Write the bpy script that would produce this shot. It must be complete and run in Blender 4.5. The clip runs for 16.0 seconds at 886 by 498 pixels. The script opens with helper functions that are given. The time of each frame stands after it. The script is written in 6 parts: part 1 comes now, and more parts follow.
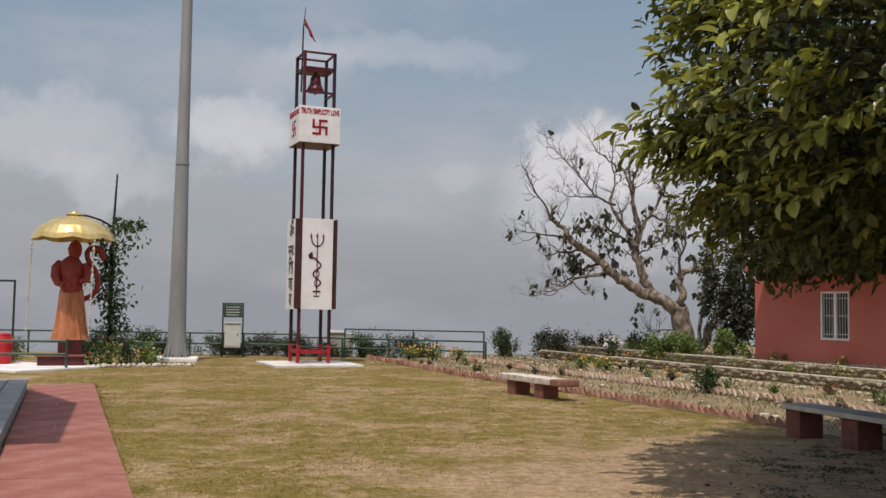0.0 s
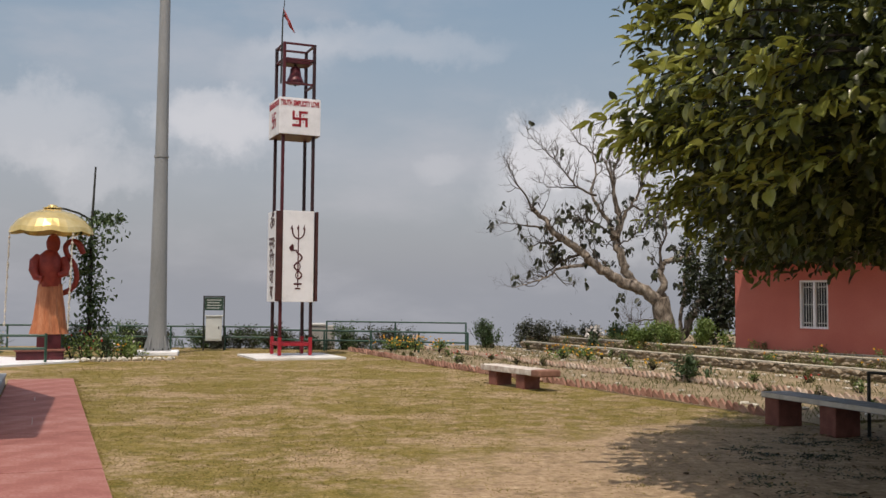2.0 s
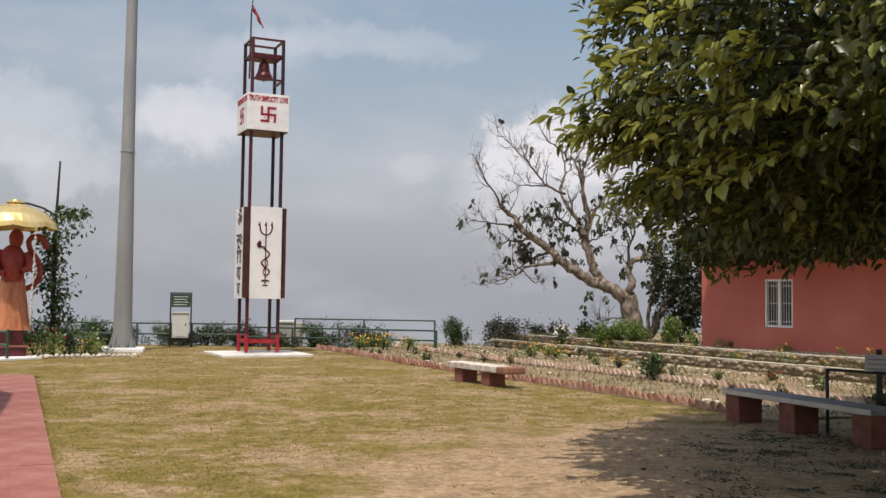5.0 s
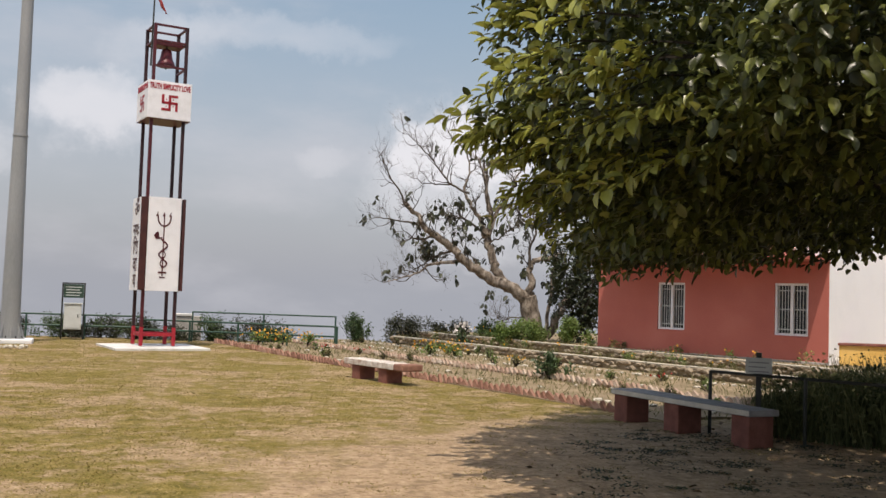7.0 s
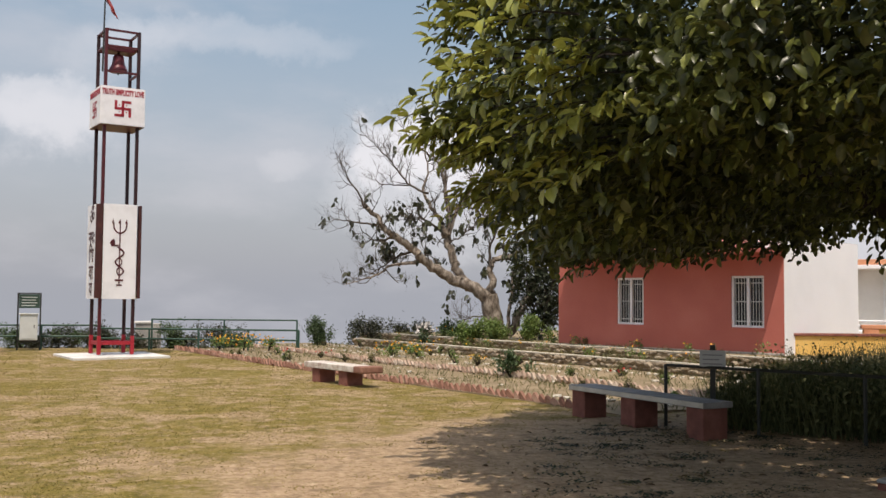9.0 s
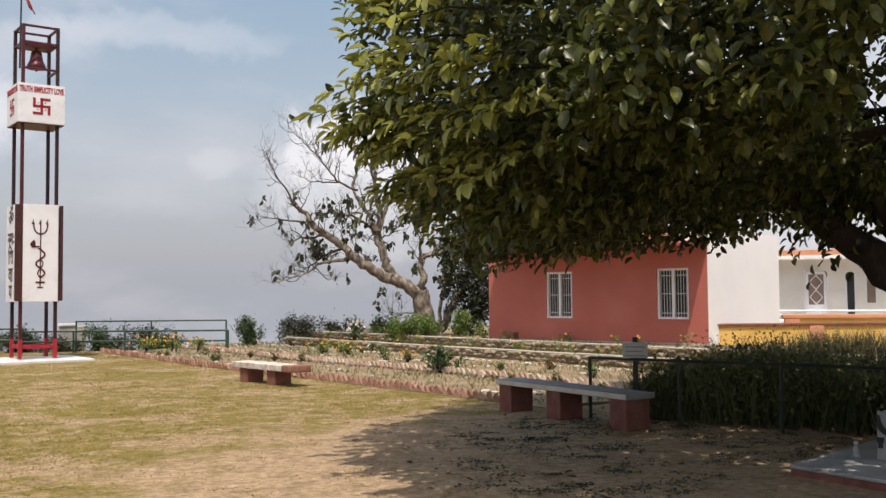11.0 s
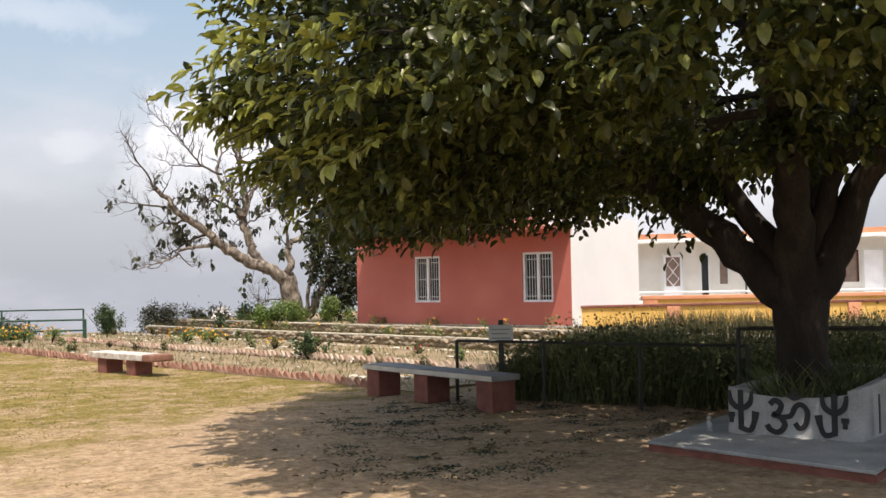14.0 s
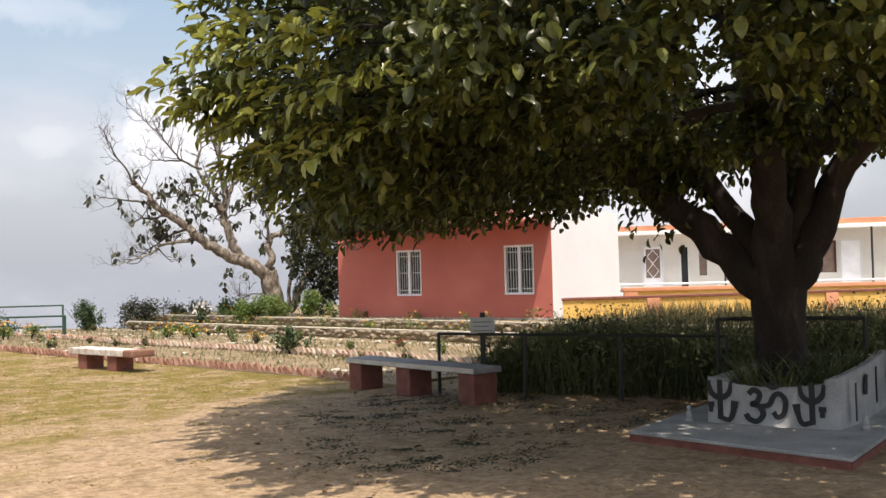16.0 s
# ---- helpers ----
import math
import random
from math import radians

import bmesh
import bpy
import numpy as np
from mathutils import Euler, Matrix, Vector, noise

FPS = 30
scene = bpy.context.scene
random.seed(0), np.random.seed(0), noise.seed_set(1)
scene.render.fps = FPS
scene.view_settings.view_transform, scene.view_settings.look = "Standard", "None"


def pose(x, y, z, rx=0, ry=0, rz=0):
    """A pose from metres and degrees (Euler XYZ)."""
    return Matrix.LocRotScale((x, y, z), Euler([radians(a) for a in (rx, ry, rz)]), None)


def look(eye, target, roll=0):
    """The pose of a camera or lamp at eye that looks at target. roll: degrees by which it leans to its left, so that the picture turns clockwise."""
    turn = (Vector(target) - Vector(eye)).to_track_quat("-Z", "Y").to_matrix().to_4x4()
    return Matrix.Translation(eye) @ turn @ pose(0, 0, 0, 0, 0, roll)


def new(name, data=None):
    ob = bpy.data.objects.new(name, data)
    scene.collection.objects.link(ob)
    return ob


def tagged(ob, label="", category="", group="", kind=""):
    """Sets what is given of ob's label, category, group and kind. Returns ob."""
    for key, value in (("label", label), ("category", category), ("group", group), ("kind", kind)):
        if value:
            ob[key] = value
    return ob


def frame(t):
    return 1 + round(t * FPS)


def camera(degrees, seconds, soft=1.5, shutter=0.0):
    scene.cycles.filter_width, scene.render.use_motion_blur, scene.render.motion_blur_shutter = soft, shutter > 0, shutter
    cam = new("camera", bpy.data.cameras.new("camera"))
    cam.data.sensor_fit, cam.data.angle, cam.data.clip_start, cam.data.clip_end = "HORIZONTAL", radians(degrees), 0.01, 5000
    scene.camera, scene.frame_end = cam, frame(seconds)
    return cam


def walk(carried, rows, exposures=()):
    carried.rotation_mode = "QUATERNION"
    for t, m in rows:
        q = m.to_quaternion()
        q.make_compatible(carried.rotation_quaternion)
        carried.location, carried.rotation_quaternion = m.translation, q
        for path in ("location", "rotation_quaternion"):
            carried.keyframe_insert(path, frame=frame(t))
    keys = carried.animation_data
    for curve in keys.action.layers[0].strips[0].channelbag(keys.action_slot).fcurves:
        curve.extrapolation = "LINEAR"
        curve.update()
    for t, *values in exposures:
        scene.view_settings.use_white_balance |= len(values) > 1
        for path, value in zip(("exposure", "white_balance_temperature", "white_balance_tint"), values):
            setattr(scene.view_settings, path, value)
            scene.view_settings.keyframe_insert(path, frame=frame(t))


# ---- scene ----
cam = camera(48.3, 16.0, soft=1.5)
# seconds, eye, target, roll
PATH = [
    (0, (0.126, 0.113, 1.729), (0.111, 2.109, 1.852), 0.9),
    (0.5, (0.12, 0.123, 1.72), (0.117, 2.12, 1.838), 0.9),
    (1, (0.126, 0.137, 1.717), (0.132, 2.134, 1.83), 0.8),
    (1.5, (0.145, 0.141, 1.714), (0.159, 2.138, 1.823), 0.6),
    (2, (0.169, 0.144, 1.718), (0.189, 2.141, 1.825), 0.5),
    (2.5, (0.192, 0.16, 1.726), (0.216, 2.157, 1.831), 0.6),
    (3, (0.21, 0.191, 1.733), (0.238, 2.188, 1.838), 0.5),
    (5.5, (0.359, 0.2, 1.671), (0.473, 2.194, 1.777), 1.0),
    (6, (0.383, 0.181, 1.674), (0.607, 2.166, 1.78), 1.3),
    (6.5, (0.419, 0.176, 1.682), (0.669, 2.158, 1.787), 1.7),
    (7, (0.464, 0.169, 1.692), (0.724, 2.149, 1.795), 1.9),
    (7.5, (0.503, 0.168, 1.696), (0.781, 2.146, 1.799), 1.5),
    (8, (0.542, 0.163, 1.696), (0.837, 2.139, 1.8), 1.1),
    (10.5, (0.693, 0.142, 1.693), (1.107, 2.096, 1.795), -0.3),
    (11, (0.739, 0.142, 1.696), (1.2, 2.086, 1.794), -0.5),
    (11.5, (0.767, 0.165, 1.694), (1.311, 2.088, 1.787), -0.8),
    (12, (0.777, 0.19, 1.689), (1.393, 2.091, 1.775), -1.0),
    (12.5, (0.793, 0.196, 1.681), (1.432, 2.089, 1.762), -1.1),
    (13, (0.799, 0.194, 1.676), (1.46, 2.08, 1.752), -1.3),
    (13.5, (0.792, 0.204, 1.681), (1.482, 2.079, 1.751), -1.1),
    (14, (0.795, 0.206, 1.68), (1.508, 2.073, 1.745), -1.1),
    (14.5, (0.802, 0.199, 1.677), (1.536, 2.059, 1.737), -1.4),
    (15, (0.801, 0.189, 1.675), (1.554, 2.042, 1.729), -1.6),
    (15.5, (0.799, 0.184, 1.675), (1.566, 2.03, 1.725), -1.6),
    (16, (0.775, 0.168, 1.676), (1.524, 2.022, 1.727), -1.5),
]
# seconds, stops, kelvin, tint
EXPOSURES = [(0.0, 0.05, 6580, 13), (3.0, 0.17, 6580, 13), (5.5, 0.35, 6580, 13), (7.0, 0.39, 6580, 13), (8.0, 0.39, 6580, 13), (10.5, 0.47, 6580, 13), (12.0, 0.63, 6580, 13), (13.0, 0.75, 6580, 13), (16.0, 0.87, 6580, 13)]
walk(cam, [(t, look(eye, target, roll)) for t, eye, target, roll in PATH], EXPOSURES)

# ---- light ----
SUN_EL, SUN_LEAN = radians(68), radians(-12)
sun_from = Vector((math.sin(SUN_LEAN) * math.cos(SUN_EL), -math.cos(SUN_LEAN) * math.cos(SUN_EL), math.sin(SUN_EL)))
sun = new("sun", bpy.data.lights.new("sun", "SUN"))
sun.data.energy, sun.data.angle, sun.data.color = 2.85, radians(0.6), (1.0, 0.91, 0.785)
sun.matrix_world = look(sun_from * 50, (0, 0, 0))


def direction(az, el):
    a, e = radians(az), radians(el)
    return Vector((math.sin(a) * math.cos(e), math.cos(a) * math.cos(e), math.sin(e)))


def build_world():
    """A hazy sky: clear-sky texture, white haze towards the horizon, and heaped clouds."""
    world = bpy.data.worlds.new("sky")
    scene.world = world
    world.use_nodes = True
    nt = world.node_tree
    nt.nodes.clear()
    N, L = nt.nodes.new, nt.links.new
    sky = N("ShaderNodeTexSky")
    sky.sky_type, sky.sun_disc = "NISHITA", False
    sky.sun_elevation, sky.sun_rotation = SUN_EL, math.pi - SUN_LEAN
    sky.dust_density, sky.air_density = 3.0, 1.0
    gain = N("ShaderNodeMix")
    gain.data_type, gain.blend_type = "RGBA", "MULTIPLY"
    gain.inputs["Factor"].default_value = 1.0
    gain.inputs["B"].default_value = (0.155, 0.15, 0.138, 1)
    L(sky.outputs[0], gain.inputs["A"])
    tc = N("ShaderNodeTexCoord")
    sep = N("ShaderNodeSeparateXYZ")
    L(tc.outputs["Generated"], sep.inputs[0])
    ramp = N("ShaderNodeValToRGB")
    el = ramp.color_ramp.elements
    el[0].position, el[0].color = 0.0, (0.95, 0.95, 0.95, 1)
    el[1].position, el[1].color = 0.45, (0.25, 0.25, 0.25, 1)
    L(sep.outputs["Z"], ramp.inputs[0])
    tint = N("ShaderNodeValToRGB")
    te = tint.color_ramp.elements
    te[0].position, te[0].color = 0.0, (0.297, 0.314, 0.350, 1)
    te[1].position, te[1].color = 0.36, (0.150, 0.246, 0.288, 1)
    mid = te.new(0.14)
    mid.color = (0.330, 0.344, 0.376, 1)
    L(sep.outputs["Z"], tint.inputs[0])
    haze = N("ShaderNodeMix")
    haze.data_type = "RGBA"
    L(ramp.outputs[0], haze.inputs["Factor"])
    L(gain.outputs["Result"], haze.inputs["A"])
    L(tint.outputs[0], haze.inputs["B"])
    # domain noise that frays the cloud outlines
    wob = N("ShaderNodeTexNoise")
    wob.inputs["Scale"].default_value, wob.inputs["Detail"].default_value = 15.0, 8.0
    wob.inputs["Roughness"].default_value = 0.62
    L(tc.outputs["Generated"], wob.inputs["Vector"])
    ctr = N("ShaderNodeVectorMath")
    ctr.operation = "SUBTRACT"
    L(wob.outputs["Color"], ctr.inputs[0])
    ctr.inputs[1].default_value = (0.5, 0.5, 0.5)
    # thin uneven veil over the whole sky
    flat = N("ShaderNodeMapping")
    flat.inputs["Scale"].default_value = (1.0, 1.0, 2.6)
    L(tc.outputs["Generated"], flat.inputs["Vector"])
    veil = N("ShaderNodeTexNoise")
    veil.inputs["Scale"].default_value, veil.inputs["Detail"].default_value, veil.inputs["Roughness"].default_value = 3.6, 7.0, 0.55
    L(flat.outputs[0], veil.inputs["Vector"])
    amount = N("ShaderNodeMapRange")
    amount.interpolation_type = "SMOOTHSTEP"
    amount.inputs["From Min"].default_value, amount.inputs["From Max"].default_value = 0.46, 0.72
    amount.inputs["To Max"].default_value = 0.40
    L(veil.outputs["Fac"], amount.inputs["Value"])
    thin = N("ShaderNodeMix")
    thin.data_type = "RGBA"
    L(amount.outputs["Result"], thin.inputs["Factor"])
    L(haze.outputs["Result"], thin.inputs["A"])
    thin.inputs["B"].default_value = (0.50, 0.50, 0.53, 1)
    last = thin.outputs["Result"]
    for az, e, wide, high, soft, dense, fray in CLOUDS:
        c = direction(az, e)
        right = Vector((math.cos(radians(az)), -math.sin(radians(az)), 0))
        up = right.cross(c)
        amp = N("ShaderNodeVectorMath")
        amp.operation = "SCALE"
        amp.inputs["Scale"].default_value = fray
        L(ctr.outputs[0], amp.inputs[0])
        pos = N("ShaderNodeVectorMath")
        pos.operation = "ADD"
        L(tc.outputs["Generated"], pos.inputs[0])
        L(amp.outputs[0], pos.inputs[1])
        rel = N("ShaderNodeVectorMath")
        rel.operation = "SUBTRACT"
        L(pos.outputs[0], rel.inputs[0])
        rel.inputs[1].default_value = c
        sq = []
        for axis, size in ((right, wide), (up, high)):
            d = N("ShaderNodeVectorMath")
            d.operation = "DOT_PRODUCT"
            L(rel.outputs[0], d.inputs[0])
            d.inputs[1].default_value = axis / math.radians(size)
            p = N("ShaderNodeMath")
            p.operation = "MULTIPLY"
            L(d.outputs["Value"], p.inputs[0])
            L(d.outputs["Value"], p.inputs[1])
            sq.append(p)
        s = N("ShaderNodeMath")
        s.operation = "ADD"
        L(sq[0].outputs[0], s.inputs[0])
        L(sq[1].outputs[0], s.inputs[1])
        m = N("ShaderNodeMapRange")
        m.interpolation_type = "SMOOTHSTEP"
        m.inputs["From Min"].default_value, m.inputs["From Max"].default_value = 1.0 + soft, 1.0 - soft
        m.inputs["To Min"].default_value, m.inputs["To Max"].default_value = 0.0, dense
        L(s.outputs[0], m.inputs["Value"])
        mix = N("ShaderNodeMix")
        mix.data_type = "RGBA"
        L(m.outputs["Result"], mix.inputs["Factor"])
        L(last, mix.inputs["A"])
        mix.inputs["B"].default_value = (0.66, 0.66, 0.68, 1)
        last = mix.outputs["Result"]
    bg = N("ShaderNodeBackground")
    bg.inputs["Strength"].default_value = 1.0
    L(last, bg.inputs["Color"])
    out = N("ShaderNodeOutputWorld")
    L(bg.outputs[0], out.inputs[0])


# azimuth, elevation, half width, half height (degrees), softness, density, fraying
CLOUDS = [
    (9.6, 7.0, 6.2, 4.2, 0.7, 0.45, 0.12),
    (6.7, 8.7, 2.3, 2.0, 0.45, 0.70, 0.10),
    (10.3, 9.1, 3.2, 2.4, 0.48, 0.85, 0.10),
    (-12.4, 10.5, 3.3, 2.0, 0.65, 0.50, 0.11),
    (-12.0, 9.4, 3.8, 1.6, 0.8, 0.25, 0.11),
    (-23.4, 9.2, 5.0, 2.3, 0.8, 0.36, 0.13),
    (-19.4, 6.9, 3.2, 1.6, 0.8, 0.32, 0.12),
    (-3.2, 14.7, 6.5, 1.0, 0.95, 0.22, 0.08),
    (-8.6, 13.6, 3.0, 1.5, 0.95, 0.20, 0.10),
    (0.2, 7.8, 1.5, 0.7, 0.95, 0.2, 0.06),
    (33.0, 8.0, 12.0, 6.0, 0.8, 0.50, 0.12),
    (-60.0, 16.0, 16.0, 8.0, 0.8, 0.5, 0.12),
    (120.0, 25.0, 22.0, 12.0, 0.8, 0.5, 0.15),
    (-130.0, 30.0, 22.0, 12.0, 0.8, 0.5, 0.15),
    (70.0, 45.0, 20.0, 14.0, 0.8, 0.4, 0.15),
]
build_world()


# ---- materials ----
def surface(name, colors, rough=0.8, scale=6.0, fine=60.0, bump=0.15, metal=0.0, spec=0.4, per_object=0.0, per_island=0.0, stretch=(1, 1, 1), sharp=0.35):
    """A principled surface: two or three colours mixed by coarse and fine noise, with relief."""
    m = bpy.data.materials.new(name)
    m.use_nodes = True
    nt = m.node_tree
    N, L = nt.nodes.new, nt.links.new
    b = nt.nodes["Principled BSDF"]
    tc = N("ShaderNodeTexCoord")
    mp = N("ShaderNodeMapping")
    mp.inputs["Scale"].default_value = stretch
    L(tc.outputs["Object"], mp.inputs["Vector"])
    coarse = N("ShaderNodeTexNoise")
    coarse.inputs["Scale"].default_value, coarse.inputs["Detail"].default_value = scale, 5.0
    grain = N("ShaderNodeTexNoise")
    grain.inputs["Scale"].default_value, grain.inputs["Detail"].default_value = fine, 4.0
    for n in (coarse, grain):
        L(mp.outputs[0], n.inputs["Vector"])
    add = N("ShaderNodeMath")
    add.operation = "MULTIPLY_ADD"
    L(grain.outputs["Fac"], add.inputs[0])
    add.inputs[1].default_value = 0.45
    L(coarse.outputs["Fac"], add.inputs[2])
    value = add.outputs[0]
    shift = 0.225
    for weight, node, socket in ((per_object, "ShaderNodeObjectInfo", "Random"), (per_island, "ShaderNodeNewGeometry", "Random Per Island")):
        if weight:
            info = N(node)
            w = N("ShaderNodeMath")
            w.operation = "MULTIPLY_ADD"
            L(info.outputs[socket], w.inputs[0])
            w.inputs[1].default_value = weight
            L(value, w.inputs[2])
            value = w.outputs[0]
            shift += weight / 2
    ramp = N("ShaderNodeValToRGB")
    e = ramp.color_ramp.elements
    n = len(colors)
    lo, hi = 0.5 + shift - sharp, 0.5 + shift + sharp
    rng = N("ShaderNodeMapRange")
    rng.inputs["From Min"].default_value, rng.inputs["From Max"].default_value = lo, hi
    L(value, rng.inputs["Value"])
    e[0].color = (*colors[0], 1)
    e[1].color = (*colors[-1], 1)
    for i in range(1, n - 1):
        k = e.new(i / (n - 1))
        k.color = (*colors[i], 1)
    L(rng.outputs["Result"], ramp.inputs[0])
    L(ramp.outputs[0], b.inputs["Base Color"])
    b.inputs["Roughness"].default_value, b.inputs["Metallic"].default_value = rough, metal
    b.inputs["Specular IOR Level"].default_value = spec
    if bump:
        bp = N("ShaderNodeBump")
        bp.inputs["Strength"].default_value, bp.inputs["Distance"].default_value = bump, 0.02
        L(add.outputs[0], bp.inputs["Height"])
        L(bp.outputs[0], b.inputs["Normal"])
    return m


def leafy(name, colors, rough=0.45, through_light=0.25, spec=0.5):
    """Leaves: a colour for each leaf, gloss, and some light passing through."""
    m = surface(name, colors, rough, 1.5, 25.0, 0.0, 0.0, spec, 0.0, 0.5, sharp=0.32)
    nt = m.node_tree
    b = nt.nodes["Principled BSDF"]
    t = nt.nodes.new("ShaderNodeBsdfTranslucent")
    link = next(l for l in nt.links if l.to_socket == b.inputs["Base Color"])
    nt.links.new(link.from_socket, t.inputs["Color"])
    mix = nt.nodes.new("ShaderNodeMixShader")
    mix.inputs[0].default_value = through_light
    out = next(n for n in nt.nodes if n.type == "OUTPUT_MATERIAL")
    nt.links.new(b.outputs[0], mix.inputs[1])
    nt.links.new(t.outputs[0], mix.inputs[2])
    nt.links.new(mix.outputs[0], out.inputs["Surface"])
    return m


M_WHITE = surface("white_paint", [(0.64, 0.64, 0.65), (0.80, 0.80, 0.82), (0.85, 0.85, 0.87)], 0.6, 2.5, 40, 0.08)
M_WHITEWASH = surface("whitewashed_wall", [(0.82, 0.82, 0.82), (0.89, 0.89, 0.89), (0.92, 0.92, 0.92)], 0.8, 0.8, 25, 0.1)
M_MAROON = surface("maroon_paint", [(0.040, 0.007, 0.010), (0.075, 0.011, 0.016), (0.11, 0.018, 0.022)], 0.45, 5, 60, 0.08)
M_RED = surface("red_paint", [(0.22, 0.012, 0.02), (0.32, 0.016, 0.028), (0.38, 0.03, 0.04)], 0.45, 5, 60, 0.08)
M_BROWN = surface("brown_paint", [(0.030, 0.010, 0.010), (0.060, 0.018, 0.016), (0.085, 0.028, 0.024)], 0.5, 4, 60, 0.08)
M_STEEL = surface("galvanised_steel", [(0.20, 0.21, 0.215), (0.26, 0.27, 0.275), (0.33, 0.335, 0.335)], 0.6, 2.0, 30, 0.05, 0.0, 0.4, stretch=(1, 1, 0.25))
M_BELL = surface("bell_metal", [(0.07, 0.010, 0.016), (0.13, 0.018, 0.026)], 0.4, 8, 60, 0.05, 0.1)
M_CONCRETE = surface("concrete", [(0.22, 0.21, 0.19), (0.36, 0.34, 0.31), (0.46, 0.44, 0.41)], 0.9, 3, 60, 0.3)
M_SLABTOP = surface("worn_stone_slab", [(0.16, 0.15, 0.145), (0.26, 0.25, 0.24), (0.38, 0.365, 0.35)], 0.75, 4, 70, 0.2)
M_BRICKPIER = surface("red_plastered_pier", [(0.12, 0.048, 0.036), (0.205, 0.078, 0.058), (0.28, 0.12, 0.09)], 0.9, 6, 60, 0.3)
M_TERRACOTTA = surface("brick_edging", [(0.19, 0.09, 0.062), (0.29, 0.15, 0.105), (0.41, 0.27, 0.20)], 0.9, 8, 70, 0.3, per_object=0.4)
M_PINK = surface("red_lime_washed_wall", [(0.38, 0.112, 0.088), (0.46, 0.140, 0.108), (0.53, 0.185, 0.145)], 0.85, 0.7, 30, 0.12)
M_YELLOW = surface("yellow_lime_wash", [(0.58, 0.34, 0.08), (0.74, 0.47, 0.13), (0.80, 0.58, 0.24)], 0.85, 1.5, 30, 0.15)
M_ORANGE = surface("orange_lime_wash", [(0.54, 0.23, 0.12), (0.66, 0.31, 0.17), (0.72, 0.40, 0.25)], 0.85, 1.5, 30, 0.15)
M_GLASS = surface("dark_window_glass", [(0.015, 0.017, 0.02), (0.03, 0.033, 0.036)], 0.12, 2, 10, 0.0, 0.0, 0.5)
M_GREENRAIL = surface("green_pipe_paint", [(0.012, 0.04, 0.03), (0.025, 0.07, 0.05), (0.05, 0.09, 0.07)], 0.5, 6, 60, 0.08)
M_DARKIRON = surface("dark_iron", [(0.012, 0.014, 0.012), (0.03, 0.032, 0.028), (0.05, 0.045, 0.035)], 0.5, 6, 60, 0.1)
M_BARK = surface("dark_bark", [(0.009, 0.007, 0.005), (0.024, 0.018, 0.014), (0.06, 0.047, 0.037)], 0.9, 5, 40, 0.8, stretch=(1, 1, 0.3))
M_DEADBARK = surface("pale_dry_bark", [(0.045, 0.033, 0.025), (0.19, 0.155, 0.12), (0.40, 0.35, 0.29)], 0.9, 9, 45, 0.9, stretch=(1, 1, 0.5), sharp=0.24)
M_LEAF = leafy("glossy_leaves", [(0.029, 0.036, 0.010), (0.050, 0.060, 0.014), (0.100, 0.116, 0.026), (0.235, 0.255, 0.062)], 0.34, 0.32, 0.5)
M_DRYLEAF = leafy("dull_leaves", [(0.022, 0.025, 0.016), (0.04, 0.046, 0.025), (0.08, 0.088, 0.04)], 0.5, 0.15)
M_SHRUB = leafy("shrub_leaves", [(0.03, 0.055, 0.02), (0.06, 0.10, 0.035), (0.10, 0.15, 0.055)], 0.55, 0.2)
M_BRIGHTSHRUB = leafy("light_green_leaves", [(0.08, 0.14, 0.03), (0.15, 0.22, 0.05), (0.22, 0.28, 0.08)], 0.5, 0.25)
M_GOLD = surface("gilded_sheet", [(0.60, 0.43, 0.14), (0.76, 0.58, 0.24), (0.84, 0.70, 0.38)], 0.25, 3, 30, 0.15, 0.55)
M_ORANGECLOTH = surface("orange_robe", [(0.20, 0.06, 0.03), (0.44, 0.16, 0.07), (0.66, 0.32, 0.18)], 0.40, 7, 40, 0.2, stretch=(1, 1, 0.2))
M_STATUERED = surface("vermilion_paint", [(0.14, 0.018, 0.012), (0.25, 0.030, 0.020), (0.34, 0.06, 0.035)], 0.5, 6, 60, 0.1)
M_PATH = surface("red_paving", [(0.21, 0.072, 0.058), (0.29, 0.112, 0.092), (0.38, 0.20, 0.175)], 0.85, 2.2, 30, 0.25, per_object=0.12, sharp=0.24)
M_GREYPAVE = surface("grey_paving", [(0.20, 0.215, 0.22), (0.29, 0.305, 0.31), (0.36, 0.37, 0.37)], 0.8, 3, 50, 0.2, per_object=0.2)
M_SOIL = surface("bed_soil", [(0.13, 0.105, 0.055), (0.24, 0.18, 0.105), (0.36, 0.28, 0.18)], 0.95, 2.2, 45, 0.7)
M_PALESTONE = surface("pale_stones", [(0.42, 0.38, 0.31), (0.58, 0.54, 0.46), (0.70, 0.66, 0.58)], 0.9, 5, 40, 0.3, per_object=0.3)
M_RUBBLE = surface("terrace_rubble", [(0.20, 0.155, 0.105), (0.29, 0.235, 0.165), (0.38, 0.32, 0.24)], 0.95, 4, 40, 0.5, per_object=0.3)
M_PLANTER = surface("grey_washed_plaster", [(0.20, 0.20, 0.19), (0.36, 0.36, 0.35), (0.50, 0.50, 0.49)], 0.85, 2.5, 40, 0.3)
M_BLACKPAINT = surface("black_paint", [(0.012, 0.012, 0.012), (0.03, 0.03, 0.03)], 0.6, 8, 60, 0.05)
M_SIGNGREEN = surface("green_board", [(0.02, 0.045, 0.03), (0.035, 0.07, 0.05)], 0.5, 5, 50, 0.05)
